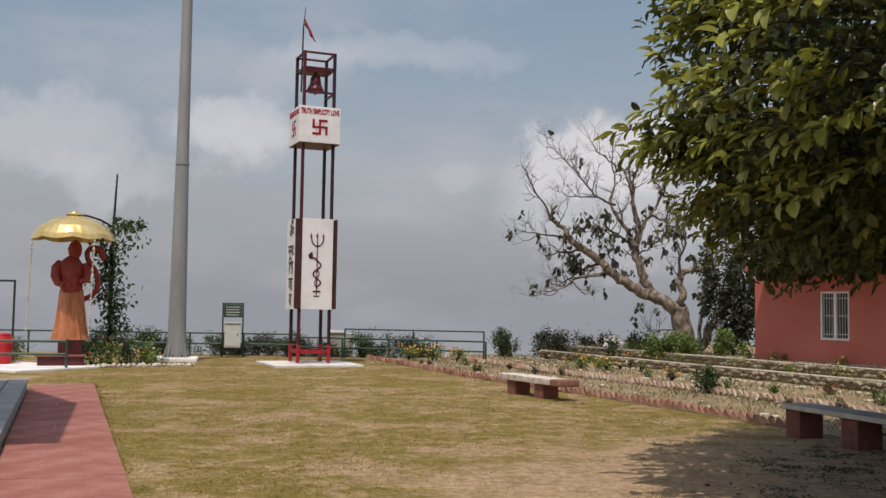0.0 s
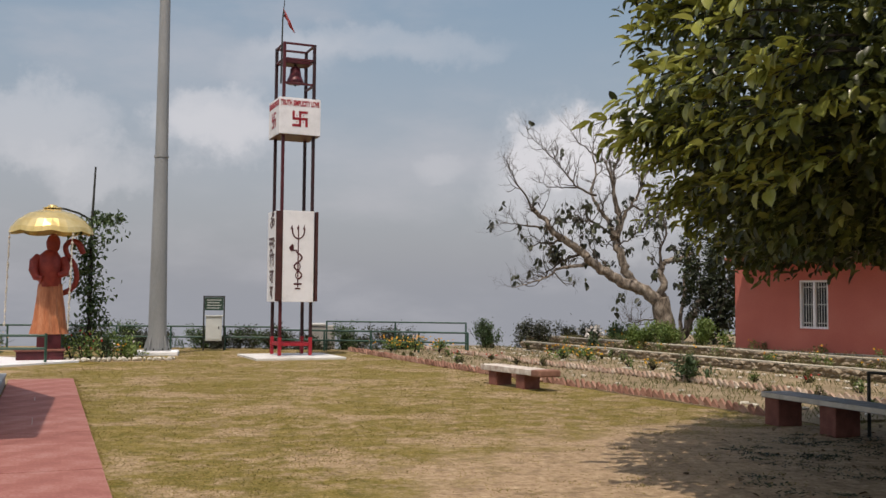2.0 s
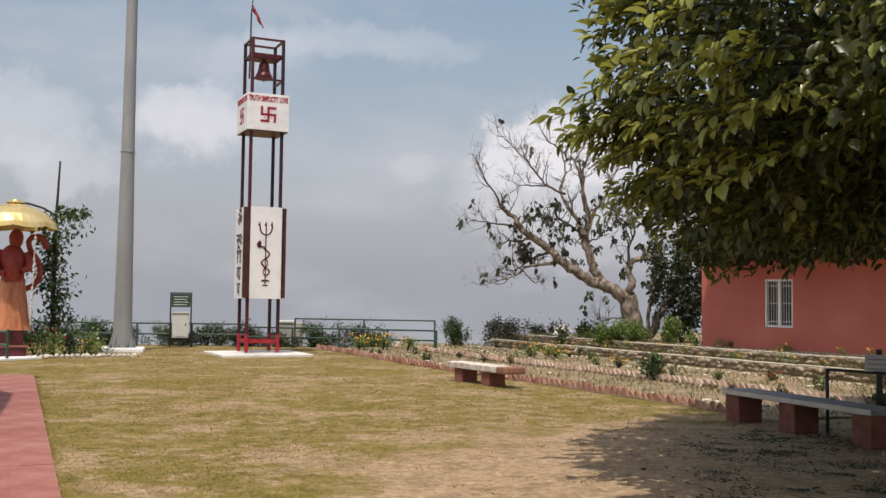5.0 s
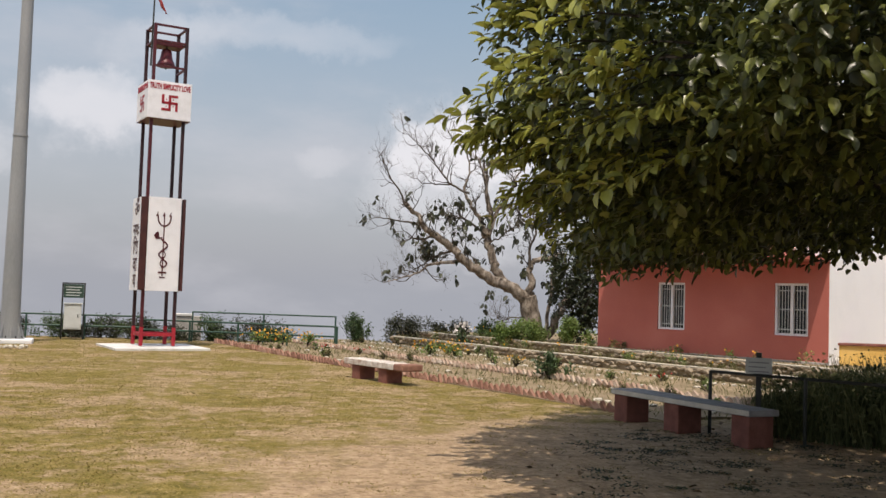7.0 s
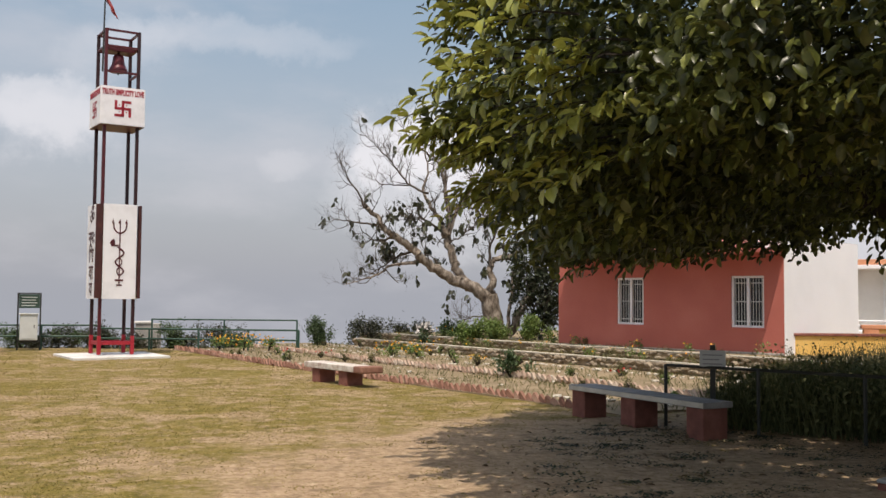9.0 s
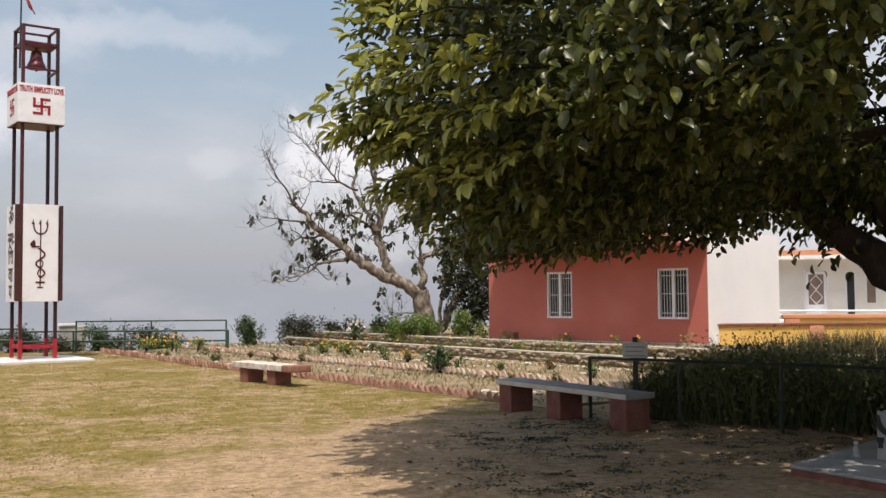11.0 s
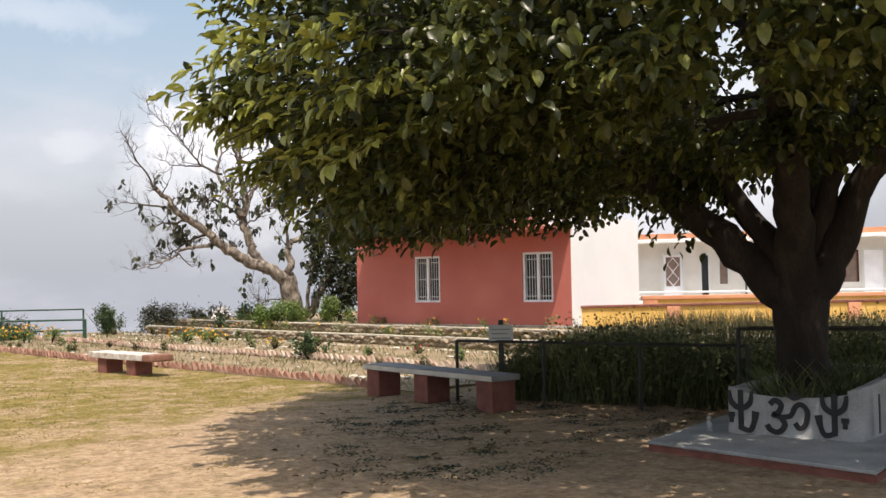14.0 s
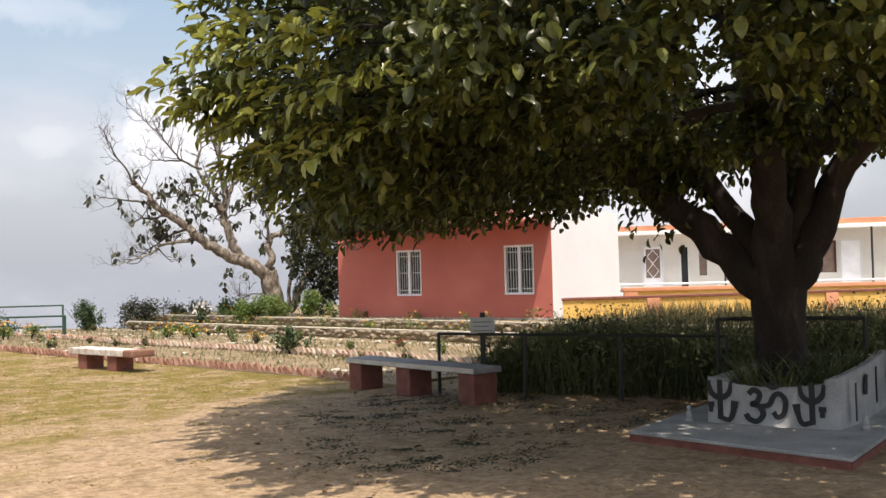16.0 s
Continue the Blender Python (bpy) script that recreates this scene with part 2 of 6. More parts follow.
M_CABINET = surface("pale_cabinet_paint", [(0.50, 0.52, 0.50), (0.62, 0.64, 0.62)], 0.5, 4, 50, 0.05)
M_REDDRUM = surface("red_plastic", [(0.42, 0.015, 0.02), (0.52, 0.025, 0.03)], 0.4, 4, 50, 0.05)
M_MARIGOLD = leafy("marigold_petals", [(0.60, 0.22, 0.02), (0.75, 0.38, 0.03), (0.80, 0.52, 0.05)], 0.7, 0.2)
M_PALEPETAL = leafy("pale_petals", [(0.45, 0.42, 0.38), (0.62, 0.60, 0.58)], 0.7, 0.2)
M_REDPETAL = leafy("red_petals", [(0.45, 0.02, 0.02), (0.55, 0.06, 0.04)], 0.7, 0.2)
M_FLAG = surface("red_flag_cloth", [(0.34, 0.05, 0.05), (0.48, 0.11, 0.10)], 0.8, 8, 60, 0.1)
M_LAWN = None
M_GRASS = leafy("grass_blades", [(0.16, 0.128, 0.033), (0.225, 0.175, 0.052), (0.37, 0.28, 0.12)], 0.7, 0.2, 0.2)
M_WEED = leafy("tall_weeds", [(0.045, 0.055, 0.022), (0.095, 0.11, 0.045), (0.18, 0.185, 0.085)], 0.7, 0.2, 0.2)


# ---- mesh helpers ----
def thing(name, label, category, m=None, group="", kind=""):
    ob = tagged(new(name), label, category, group, kind)
    ob.empty_display_size = 0.2
    if m is not None:
        ob.matrix_basis = m
    return ob


def finish(bm, name, materials, smooth=False):
    me = bpy.data.meshes.new(name)
    bm.normal_update()
    if smooth:
        for e in bm.edges:
            if len(e.link_faces) == 2 and e.calc_face_angle(0.0) > 0.75:
                e.smooth = False
    bm.to_mesh(me)
    bm.free()
    for mt in materials if isinstance(materials, (list, tuple)) else [materials]:
        me.materials.append(mt)
    if smooth:
        me.polygons.foreach_set("use_smooth", [True] * len(me.polygons))
    return me


def part(name, bm, material, parent, label="", smooth=False):
    """Links a bmesh as one mesh object under a thing or a part."""
    ob = new(name, finish(bm, name, material, smooth))
    ob.parent = parent
    if label:
        tagged(ob, label)
    return ob


def solid(name, bm, material, label, category, kind="", group="", m=None, smooth=False):
    """A thing or a piece of the setting made of one mesh."""
    ob = tagged(new(name, finish(bm, name, material, smooth)), label, category, group, kind)
    if m is not None:
        ob.matrix_basis = m
    return ob


def box(bm, x0, x1, y0, y1, z0, z1, bevel=0.0, m=None, mat=0):
    """A box, its edges rounded off by bevel metres."""
    r = bmesh.ops.create_cube(bm, size=1.0)
    vs = r["verts"]
    for v in vs:
        v.co = Vector(((x0 + x1) / 2 + v.co.x * (x1 - x0), (y0 + y1) / 2 + v.co.y * (y1 - y0), (z0 + z1) / 2 + v.co.z * (z1 - z0)))
    if bevel:
        edges = list({e for v in vs for e in v.link_edges})
        r = bmesh.ops.bevel(bm, geom=edges, offset=bevel, segments=2, affect="EDGES", profile=0.6)
        vs = list({v for f in r["faces"] for v in f.verts} | {v for v in vs if v.is_valid})
    if m is not None:
        for v in vs:
            v.co = m @ v.co
    for f in {f for v in vs for f in v.link_faces}:
        f.material_index = mat
    return vs


def boxbm(*a, **k):
    bm = bmesh.new()
    box(bm, *a, **k)
    return bm


def tube(bm, pts, radii, n=8, caps=True, mat=0):
    """A pipe or limb along points, with a radius at each."""
    pts = [Vector(p) for p in pts]
    if not isinstance(radii, (list, tuple)):
        radii = [radii] * len(pts)
    rings = []
    side = None
    for i, p in enumerate(pts):
        d = (pts[min(i + 1, len(pts) - 1)] - pts[max(i - 1, 0)]).normalized()
        if side is None:
            side = d.orthogonal().normalized()
        side = (side - d * side.dot(d))
        side = side.normalized() if side.length > 1e-6 else d.orthogonal().normalized()
        up = d.cross(side)
        rings.append([bm.verts.new(p + (side * math.cos(2 * math.pi * k / n) + up * math.sin(2 * math.pi * k / n)) * radii[i]) for k in range(n)])
    for a, b in zip(rings, rings[1:]):
        for k in range(n):
            f = bm.faces.new((a[k], a[(k + 1) % n], b[(k + 1) % n], b[k]))
            f.material_index = mat
    if caps:
        bm.faces.new(rings[0][::-1]).material_index = mat
        bm.faces.new(rings[-1]).material_index = mat
    return rings


def tubebm(*a, **k):
    bm = bmesh.new()
    tube(bm, *a, **k)
    return bm


def lathe(bm, profile, n=20, m=None, mat=0):
    """A turned form from (radius, height) pairs."""
    rings = []
    for r, z in profile:
        rings.append([bm.verts.new((r * math.cos(2 * math.pi * k / n), r * math.sin(2 * math.pi * k / n), z)) for k in range(n)])
    for a, b in zip(rings, rings[1:]):
        for k in range(n):
            bm.faces.new((a[k], a[(k + 1) % n], b[(k + 1) % n], b[k])).material_index = mat
    bm.faces.new(rings[0][::-1]).material_index = mat
    bm.faces.new(rings[-1]).material_index = mat
    if m is not None:
        for ring in rings:
            for v in ring:
                v.co = m @ v.co


def plate(bm, outline, y0, y1, mat=0):
    """A flat outline in x and z, given thickness along y."""
    a = [bm.verts.new((x, y0, z)) for x, z in outline]
    b = [bm.verts.new((x, y1, z)) for x, z in outline]
    n = len(a)
    for f in (bm.faces.new(a), bm.faces.new(b[::-1])):
        f.material_index = mat
    for k in range(n):
        bm.faces.new((a[k], b[k], b[(k + 1) % n], a[(k + 1) % n])).material_index = mat


def stroke(bm, pts, width, y, thick=0.004, mat=0):
    """A painted brush stroke of a given width on a face at y, through (x, z) points."""
    v = [Vector(p) for p in pts]
    w = width if isinstance(width, (list, tuple)) else [width] * len(v)
    rows = []
    for i, p in enumerate(v):
        d = (v[min(i + 1, len(v) - 1)] - v[max(i - 1, 0)]).normalized()
        nrm = Vector((-d.y, d.x)) * w[i] / 2
        rows.append([bm.verts.new((q.x, yy, q.y)) for yy in (y - thick, y + 0.001) for q in (p + nrm, p - nrm)])
    for a, b in zip(rows, rows[1:]):
        for i, j in ((0, 1), (1, 3), (3, 2), (2, 0)):
            bm.faces.new((a[i], a[j], b[j], b[i])).material_index = mat
    for r in (rows[0], rows[-1]):
        bm.faces.new((r[0], r[1], r[3], r[2])).material_index = mat


def limb_points(pts, steps, rng, wobble):
    """A smooth, slightly crooked run of points through pts (Catmull-Rom)."""
    v = [Vector(p) for p in pts]
    v = [v[0] * 2 - v[1]] + v + [v[-1] * 2 - v[-2]]
    out = []
    for i in range(1, len(v) - 2):
        a, b, c, d = v[i - 1], v[i], v[i + 1], v[i + 2]
        for k in range(steps):
            t = k / steps
            out.append(0.5 * ((2 * b) + (c - a) * t + (2 * a - 5 * b + 4 * c - d) * t * t + (3 * b - a - 3 * c + d) * t ** 3) + Vector(rng.normal(0, wobble, 3)))
    out.append(v[-2])
    return out


def brush(bm, pts, width, y):
    """A stroke with rounded bends through a few (x, z) points."""
    w = width if isinstance(width, (list, tuple)) else [width] * len(pts)
    run = limb_points([(x, 0, z) for x, z in pts], 5, np.random.default_rng(0), 0.0)
    at = np.linspace(0, len(w) - 1, len(run))
    stroke(bm, [(p.x, p.z) for p in run], list(np.interp(at, range(len(w)), w)), y)


def lettering(words, height, depth=0.003, bold=0.0):
    """Words in the built-in font as a bmesh, standing in x and z, centred, facing -y."""
    cu = bpy.data.curves.new("lettering", "FONT")
    cu.body, cu.size, cu.extrude, cu.align_x, cu.align_y, cu.offset = words, height, depth, "CENTER", "CENTER", bold
    cu.resolution_u = 3
    ob = bpy.data.objects.new("lettering", cu)
    scene.collection.objects.link(ob)
    me = bpy.data.meshes.new_from_object(ob.evaluated_get(bpy.context.evaluated_depsgraph_get()))
    bpy.data.objects.remove(ob)
    bpy.data.curves.remove(cu)
    bm = bmesh.new()
    bm.from_mesh(me)
    bpy.data.meshes.remove(me)
    bm.transform(Matrix.Rotation(radians(90), 4, "X"))
    return bm


def leaf_mesh(name, P, D, U, length, width, material, fold=0.25):
    """Many leaves in one mesh: base points, directions, upper sides, lengths and widths."""
    n = len(P)
    D = D / np.linalg.norm(D, axis=1, keepdims=True)
    S = np.cross(D, U)
    S /= np.maximum(np.linalg.norm(S, axis=1, keepdims=True), 1e-6)
    U = np.cross(S, D)
    L, W = length[:, None], width[:, None]
    rows = [P]
    for along, half, lift, drop in ((0.22, 0.40, 0.8, 0.0), (0.55, 0.50, 1.0, 0.02), (0.84, 0.30, 0.6, 0.07)):
        mid = P + D * L * along - U * L * drop
        rows += [mid + S * W * half + U * W * fold * lift, mid, mid - S * W * half + U * W * fold * lift]
    V = np.stack([*rows, P + D * L - U * L * 0.13], 1).reshape(-1, 3)
    base = np.arange(n)[:, None] * 11
    F = np.concatenate([base + np.array(q) for q in ((1, 4, 5, 2), (2, 5, 6, 3), (4, 7, 8, 5), (5, 8, 9, 6))], 0)
    T = np.concatenate([base + np.array(q) for q in ((0, 1, 2), (0, 2, 3), (7, 10, 8), (8, 10, 9))], 0)
    me = bpy.data.meshes.new(name)
    me.vertices.add(len(V))
    me.vertices.foreach_set("co", V.astype(np.float32).ravel())
    me.loops.add(F.size + T.size)
    me.loops.foreach_set("vertex_index", np.concatenate([F.ravel(), T.ravel()]).astype(np.int32))
    me.polygons.add(len(F) + len(T))
    me.polygons.foreach_set("loop_start", np.concatenate([np.arange(0, F.size, 4), F.size + np.arange(0, T.size, 3)]).astype(np.int32))
    me.update(calc_edges=True)
    me.materials.append(material)
    return me


def blade_mesh(name, P, H, W, lean, material, rng):
    """Grass blades: thin bent triangles rising from points P."""
    n = len(P)
    a = rng.uniform(0, 2 * math.pi, n)
    side = np.stack([np.cos(a), np.sin(a), 0 * a], 1) * W[:, None] * 0.5
    b = rng.uniform(0, 2 * math.pi, n)
    tip = np.stack([np.cos(b), np.sin(b), 0 * b], 1) * (H * lean)[:, None] + np.stack([0 * b, 0 * b, H], 1)
    midp = tip * 0.55
    midp[:, 2] = H * 0.62
    V = np.stack([P - side, P + side, P + midp + side * 0.8, P + midp - side * 0.8, P + tip], 1).reshape(-1, 3)
    base = np.arange(n)[:, None] * 5
    q = (base + np.array([0, 1, 2, 3])).ravel()
    t = (base + np.array([3, 2, 4])).ravel()
    me = bpy.data.meshes.new(name)
    me.vertices.add(len(V))
    me.vertices.foreach_set("co", V.astype(np.float32).ravel())
    me.loops.add(len(q) + len(t))
    me.loops.foreach_set("vertex_index", np.concatenate([q, t]).astype(np.int32))
    me.polygons.add(2 * n)
    me.polygons.foreach_set("loop_start", np.concatenate([np.arange(0, 4 * n, 4), 4 * n + np.arange(0, 3 * n, 3)]).astype(np.int32))
    me.update(calc_edges=True)
    me.materials.append(material)
    return me


def unit(rng, n):
    v = rng.normal(size=(n, 3))
    return v / np.linalg.norm(v, axis=1, keepdims=True)


# ---- ground ----
EDGE_P, EDGE_D, EDGE_N = Vector((2.5, 22.0)), Vector((0.395, -0.919)), Vector((0.919, 0.395))


def bed(s, along):
    """A plan point s metres behind the lawn's brick edge and along it."""
    p = EDGE_P + EDGE_N * s + EDGE_D * along
    return p.x, p.y


def lawn_material():
    m = bpy.data.materials.new("lawn_and_bare_earth")
    m.use_nodes = True
    nt = m.node_tree
    N, L = nt.nodes.new, nt.links.new
    b = nt.nodes["Principled BSDF"]
    tc = N("ShaderNodeTexCoord")

    def nz(scale, detail=5.0, rough=0.55):
        n = N("ShaderNodeTexNoise")
        n.inputs["Scale"].default_value, n.inputs["Detail"].default_value, n.inputs["Roughness"].default_value = scale, detail, rough
        L(tc.outputs["Object"], n.inputs["Vector"])
        return n.outputs["Fac"]

    def ramp(value, stops):
        r = N("ShaderNodeValToRGB")
        e = r.color_ramp.elements
        e[0].position, e[0].color = stops[0][0], (*stops[0][1], 1)
        e[1].position, e[1].color = stops[-1][0], (*stops[-1][1], 1)
        for p, c in stops[1:-1]:
            e.new(p).color = (*c, 1)
        L(value, r.inputs[0])
        return r.outputs[0]

    def mixc(f, a, bb):
        x = N("ShaderNodeMix")
        x.data_type = "RGBA"
        L(f, x.inputs["Factor"])
        L(a, x.inputs["A"])
        L(bb, x.inputs["B"])
        return x.outputs["Result"]

    def smooth(value, lo, hi):
        x = N("ShaderNodeMapRange")
        x.interpolation_type = "SMOOTHSTEP"
        x.inputs["From Min"].default_value, x.inputs["From Max"].default_value = lo, hi
        L(value, x.inputs["Value"])
        return x.outputs["Result"]

    def arith(op, a, bb):
        x = N("ShaderNodeMath")
        x.operation = op
        for i, v in enumerate((a, bb)):
            if isinstance(v, float):
                x.inputs[i].default_value = v
            else:
                L(v, x.inputs[i])
        return x.outputs[0]

    grass = ramp(arith("ADD", arith("MULTIPLY", nz(3.2, 10, 0.72), 0.55), arith("MULTIPLY", nz(34.0, 8, 0.75), 0.45)), [(0.35, (0.075, 0.064, 0.014)), (0.47, (0.150, 0.122, 0.026)), (0.56, (0.240, 0.182, 0.055)), (0.66, (0.44, 0.335, 0.17))])
    straw = ramp(nz(38.0, 9, 0.75), [(0.34, (0.13, 0.10, 0.038)), (0.5, (0.27, 0.20, 0.095)), (0.66, (0.50, 0.39, 0.22))])
    earth = ramp(nz(9.0, 12, 0.74), [(0.3, (0.22, 0.15, 0.09)), (0.5, (0.38, 0.27, 0.17)), (0.70, (0.56, 0.43, 0.29))])
    litter = ramp(nz(14.0, 4), [(0.35, (0.22, 0.155, 0.095)), (0.7, (0.38, 0.275, 0.175))])
    green = mixc(smooth(arith("ADD", nz(1.7, 6, 0.6), arith("MULTIPLY", nz(11.0, 6, 0.7), 0.5)), 0.75, 1.0), grass, straw)
    # bare earth under the tree and where people walk
    d = N("ShaderNodeVectorMath")
    d.operation = "DISTANCE"
    L(tc.outputs["Object"], d.inputs[0])
    d.inputs[1].default_value = (6.2, 8.0, 0.0)
    worn = arith("ADD", smooth(d.outputs["Value"], 8.4, 4.6), arith("MULTIPLY", arith("SUBTRACT", nz(0.9, 7, 0.6), 0.5), 2.2))
    patch = smooth(nz(0.62, 9, 0.72), 0.50, 0.575)
    thin = arith("MULTIPLY", smooth(nz(2.6, 9, 0.76), 0.48, 0.60), smooth(nz(0.35, 3), 0.38, 0.54))
    patch = arith("MAXIMUM", patch, thin)
    bare = arith("MAXIMUM", smooth(worn, 0.25, 0.75), arith("MULTIPLY", patch, 0.85))
    bare = arith("MULTIPLY", bare, smooth(nz(17.0, 5, 0.7), 0.30, 0.46))
    soil = mixc(smooth(nz(3.0, 5), 0.5, 0.62), earth, litter)
    L(mixc(bare, green, soil), b.inputs["Base Color"])
    b.inputs["Roughness"].default_value = 0.95
    b.inputs["Specular IOR Level"].default_value = 0.15
    bp = N("ShaderNodeBump")
    bp.inputs["Strength"].default_value, bp.inputs["Distance"].default_value = 0.7, 0.03
    L(arith("ADD", nz(30.0, 6, 0.7), arith("MULTIPLY", nz(5.0, 4), 0.8)), bp.inputs["Height"])
    L(bp.outputs[0], b.inputs["Normal"])
    return m


def build_ground():
    """The hilltop: level where one walks, falling away past the railing."""
    xs = [-4000, -1500, -600, -250, -120, -80, -62] + [-55 + 3 * i for i in range(40)] + [70, 85, 120, 250, 600, 1500, 4000]
    ys = [-4000, -1500, -600, -250, -120, -85] + [-70 + 3 * i for i in range(37)] + [41, 44, 50, 60, 80, 120, 250, 600, 1500, 4000]

    def height(x, y):
        out = math.hypot(max(-50 - x, 0, x - 62), max(-66 - y, 0, y - 37.5))
        drop = -0.16 * out if out < 600 else -96 - 0.05 * (out - 600)
        return drop + 0.012 * math.sin(x * 0.9 + 1) * math.sin(y * 0.7)

    bm = bmesh.new()
    grid = [[bm.verts.new((x, y, height(x, y) - 0.012)) for x in xs] for y in ys]
    for r0, r1 in zip(grid, grid[1:]):
        for i in range(len(xs) - 1):
            bm.faces.new((r0[i], r0[i + 1], r1[i + 1], r1[i]))
    solid("ground", bm, lawn_material(), "dry mown lawn with bare brown earth patches", "ground", "structure", smooth=True)


build_ground()


# ---- red house ----
HOUSE = Matrix.Translation((8.59, 28.17, 0.5)) @ Matrix.Rotation(math.atan2(-5.99, 4.0), 4, "Z")


M_PARAPET = surface("bleached_red_wash", [(0.50, 0.20, 0.17), (0.60, 0.27, 0.23), (0.68, 0.36, 0.31)], 0.85, 1.5, 30, 0.15)


def grille_window(parent, x0, x1, z0, z1, wall_y):
    """A two-light window in a recess, with upright iron bars before dark glass."""
    win = part("window", bmesh.new(), M_WHITE, parent, "white framed window with upright iron bars")
    f = 0.055
    bm = bmesh.new()
    xm = (x0 + x1) / 2
    for a, b, c, d in ((x0, x0 + f, z0, z1), (x1 - f, x1, z0, z1), (x0 + f, x1 - f, z0, z0 + f), (x0 + f, x1 - f, z1 - f, z1), (xm - f * 0.7, xm + f * 0.7, z0 + f, z1 - f)):
        box(bm, a, b, wall_y - 0.025, wall_y + 0.06, c, d, 0.006)
    part("window_frame", bm, M_WHITE, win)
    part("pane", boxbm(x0 + f, x1 - f, wall_y + 0.065, wall_y + 0.08, z0 + f, z1 - f), M_GLASS, win, "dark glass")
    for k in range(10):
        x = x0 + f + (x1 - x0 - 2 * f) * (k + 0.5) / 10
        if abs(x - xm) > f * 0.7 + 0.01:
            part("bar", tubebm([(x, wall_y + 0.02, z0 + f), (x, wall_y + 0.02, z1 - f)], 0.009, 5), M_CABINET, win)
    for z in (z0 + (z1 - z0) * 0.12, z0 + (z1 - z0) * 0.5, z0 + (z1 - z0) * 0.86):
        part("bar", boxbm(x0 + f, x1 - f, wall_y + 0.012, wall_y + 0.028, z - 0.012, z + 0.012), M_CABINET, win)
    part("window_sill", boxbm(x0 - 0.05, x1 + 0.05, wall_y - 0.07, wall_y + 0.02, z0 - 0.05, z0 - 0.002, 0.01), M_PINK, win)
    return win


def pierced_wall(bm, x0, x1, z0, z1, y0, y1, holes):
    """One connected wall slab from x0 to x1 with openings (x0, x1, z0, z1) cut right through."""
    xs = sorted({x0, x1, *(v for h in holes for v in h[:2])})
    zs = sorted({z0, z1, *(v for h in holes for v in h[2:])})
    at = {}

    def v(i, k, y):
        if (i, k, y) not in at:
            at[i, k, y] = bm.verts.new((xs[i], y, zs[k]))
        return at[i, k, y]

    def full(i, k):
        if not (0 <= i < len(xs) - 1 and 0 <= k < len(zs) - 1):
            return False
        x, z = (xs[i] + xs[i + 1]) / 2, (zs[k] + zs[k + 1]) / 2
        return not any(a < x < b and c < z < d for a, b, c, d in holes)

    for i in range(len(xs) - 1):
        for k in range(len(zs) - 1):
            if not full(i, k):
                continue
            bm.faces.new((v(i, k, y0), v(i + 1, k, y0), v(i + 1, k + 1, y0), v(i, k + 1, y0)))
            bm.faces.new((v(i, k, y1), v(i, k + 1, y1), v(i + 1, k + 1, y1), v(i + 1, k, y1)))
            for di, dk, a, b in ((-1, 0, (i, k), (i, k + 1)), (1, 0, (i + 1, k), (i + 1, k + 1)), (0, -1, (i, k), (i + 1, k)), (0, 1, (i, k + 1), (i + 1, k + 1))):
                if not full(i + di, k + dk):
                    bm.faces.new((v(*a, y0), v(*b, y0), v(*b, y1), v(*a, y1)))
    bmesh.ops.recalc_face_normals(bm, faces=list(bm.faces))


def build_house():
    h = thing("house", "single-storey red lime-washed house with flat roof", "house", HOUSE)
    holes = [(2.30, 3.18, 0.60, 1.87), (5.80, 6.70, 0.60, 1.88)]
    bm = bmesh.new()
    pierced_wall(bm, 0.22, 7.22, -0.6, 2.40, 0.0, 0.23, holes)
    part("wall", bm, M_PINK, h, "red lime-washed front wall")
    part("wall", boxbm(0.22, 0.45, 0.23, 4.0, -0.6, 2.40), M_PINK, h)
    part("wall", boxbm(0.45, 6.99, 3.77, 4.0, -0.6, 2.40), M_PINK, h)
    part("side_wall", boxbm(6.99, 7.24, 0.004, 4.0, -0.6, 2.80), M_WHITEWASH, h, "white-washed side wall")
    for a, b, c, d in holes:
        grille_window(h, a, b, c, d, 0.06)
    part("roof", boxbm(0.62, 6.985, -0.92, 4.1, 2.404, 2.50, 0.015), M_PINK, h, "flat roof slab with eaves")
    for k, (x0, x1, y0, y1) in enumerate(((0.9, 6.0, -0.05, 0.10), (0.9, 1.05, 0.10, 4.0), (5.85, 6.0, 0.10, 4.0))):
        part("parapet", boxbm(x0, x1, y0, y1, 2.524, 2.86, 0.012), M_PARAPET, h, "sun-bleached pink parapet")
    part("plinth", boxbm(0.2, 7.22, -0.10, -0.005, -0.6, 0.006, 0.01), M_CONCRETE, h, "cement plinth")
    part("eave_end", boxbm(6.99, 7.26, -0.92, 0.0, 2.404, 2.50, 0.015), M_PINK, h)
    part("parapet", boxbm(6.1, 6.985, 0.3, 0.5, 2.504, 2.80, 0.01), M_WHITEWASH, h, "white parapet")
    return h


build_house()


# ---- bell tower ----
TOWER = Matrix.Translation((-4.135, 30.36, 0.0)) @ Matrix.Rotation(radians(23), 4, "Z")


# the legs' maroon again, darkened to carry shade in the colour
M_SHADEMAROON = surface("shaded_maroon_paint", [(0.016, 0.007, 0.008), (0.030, 0.010, 0.012), (0.05, 0.014, 0.016)], 0.5, 5, 60, 0.08)


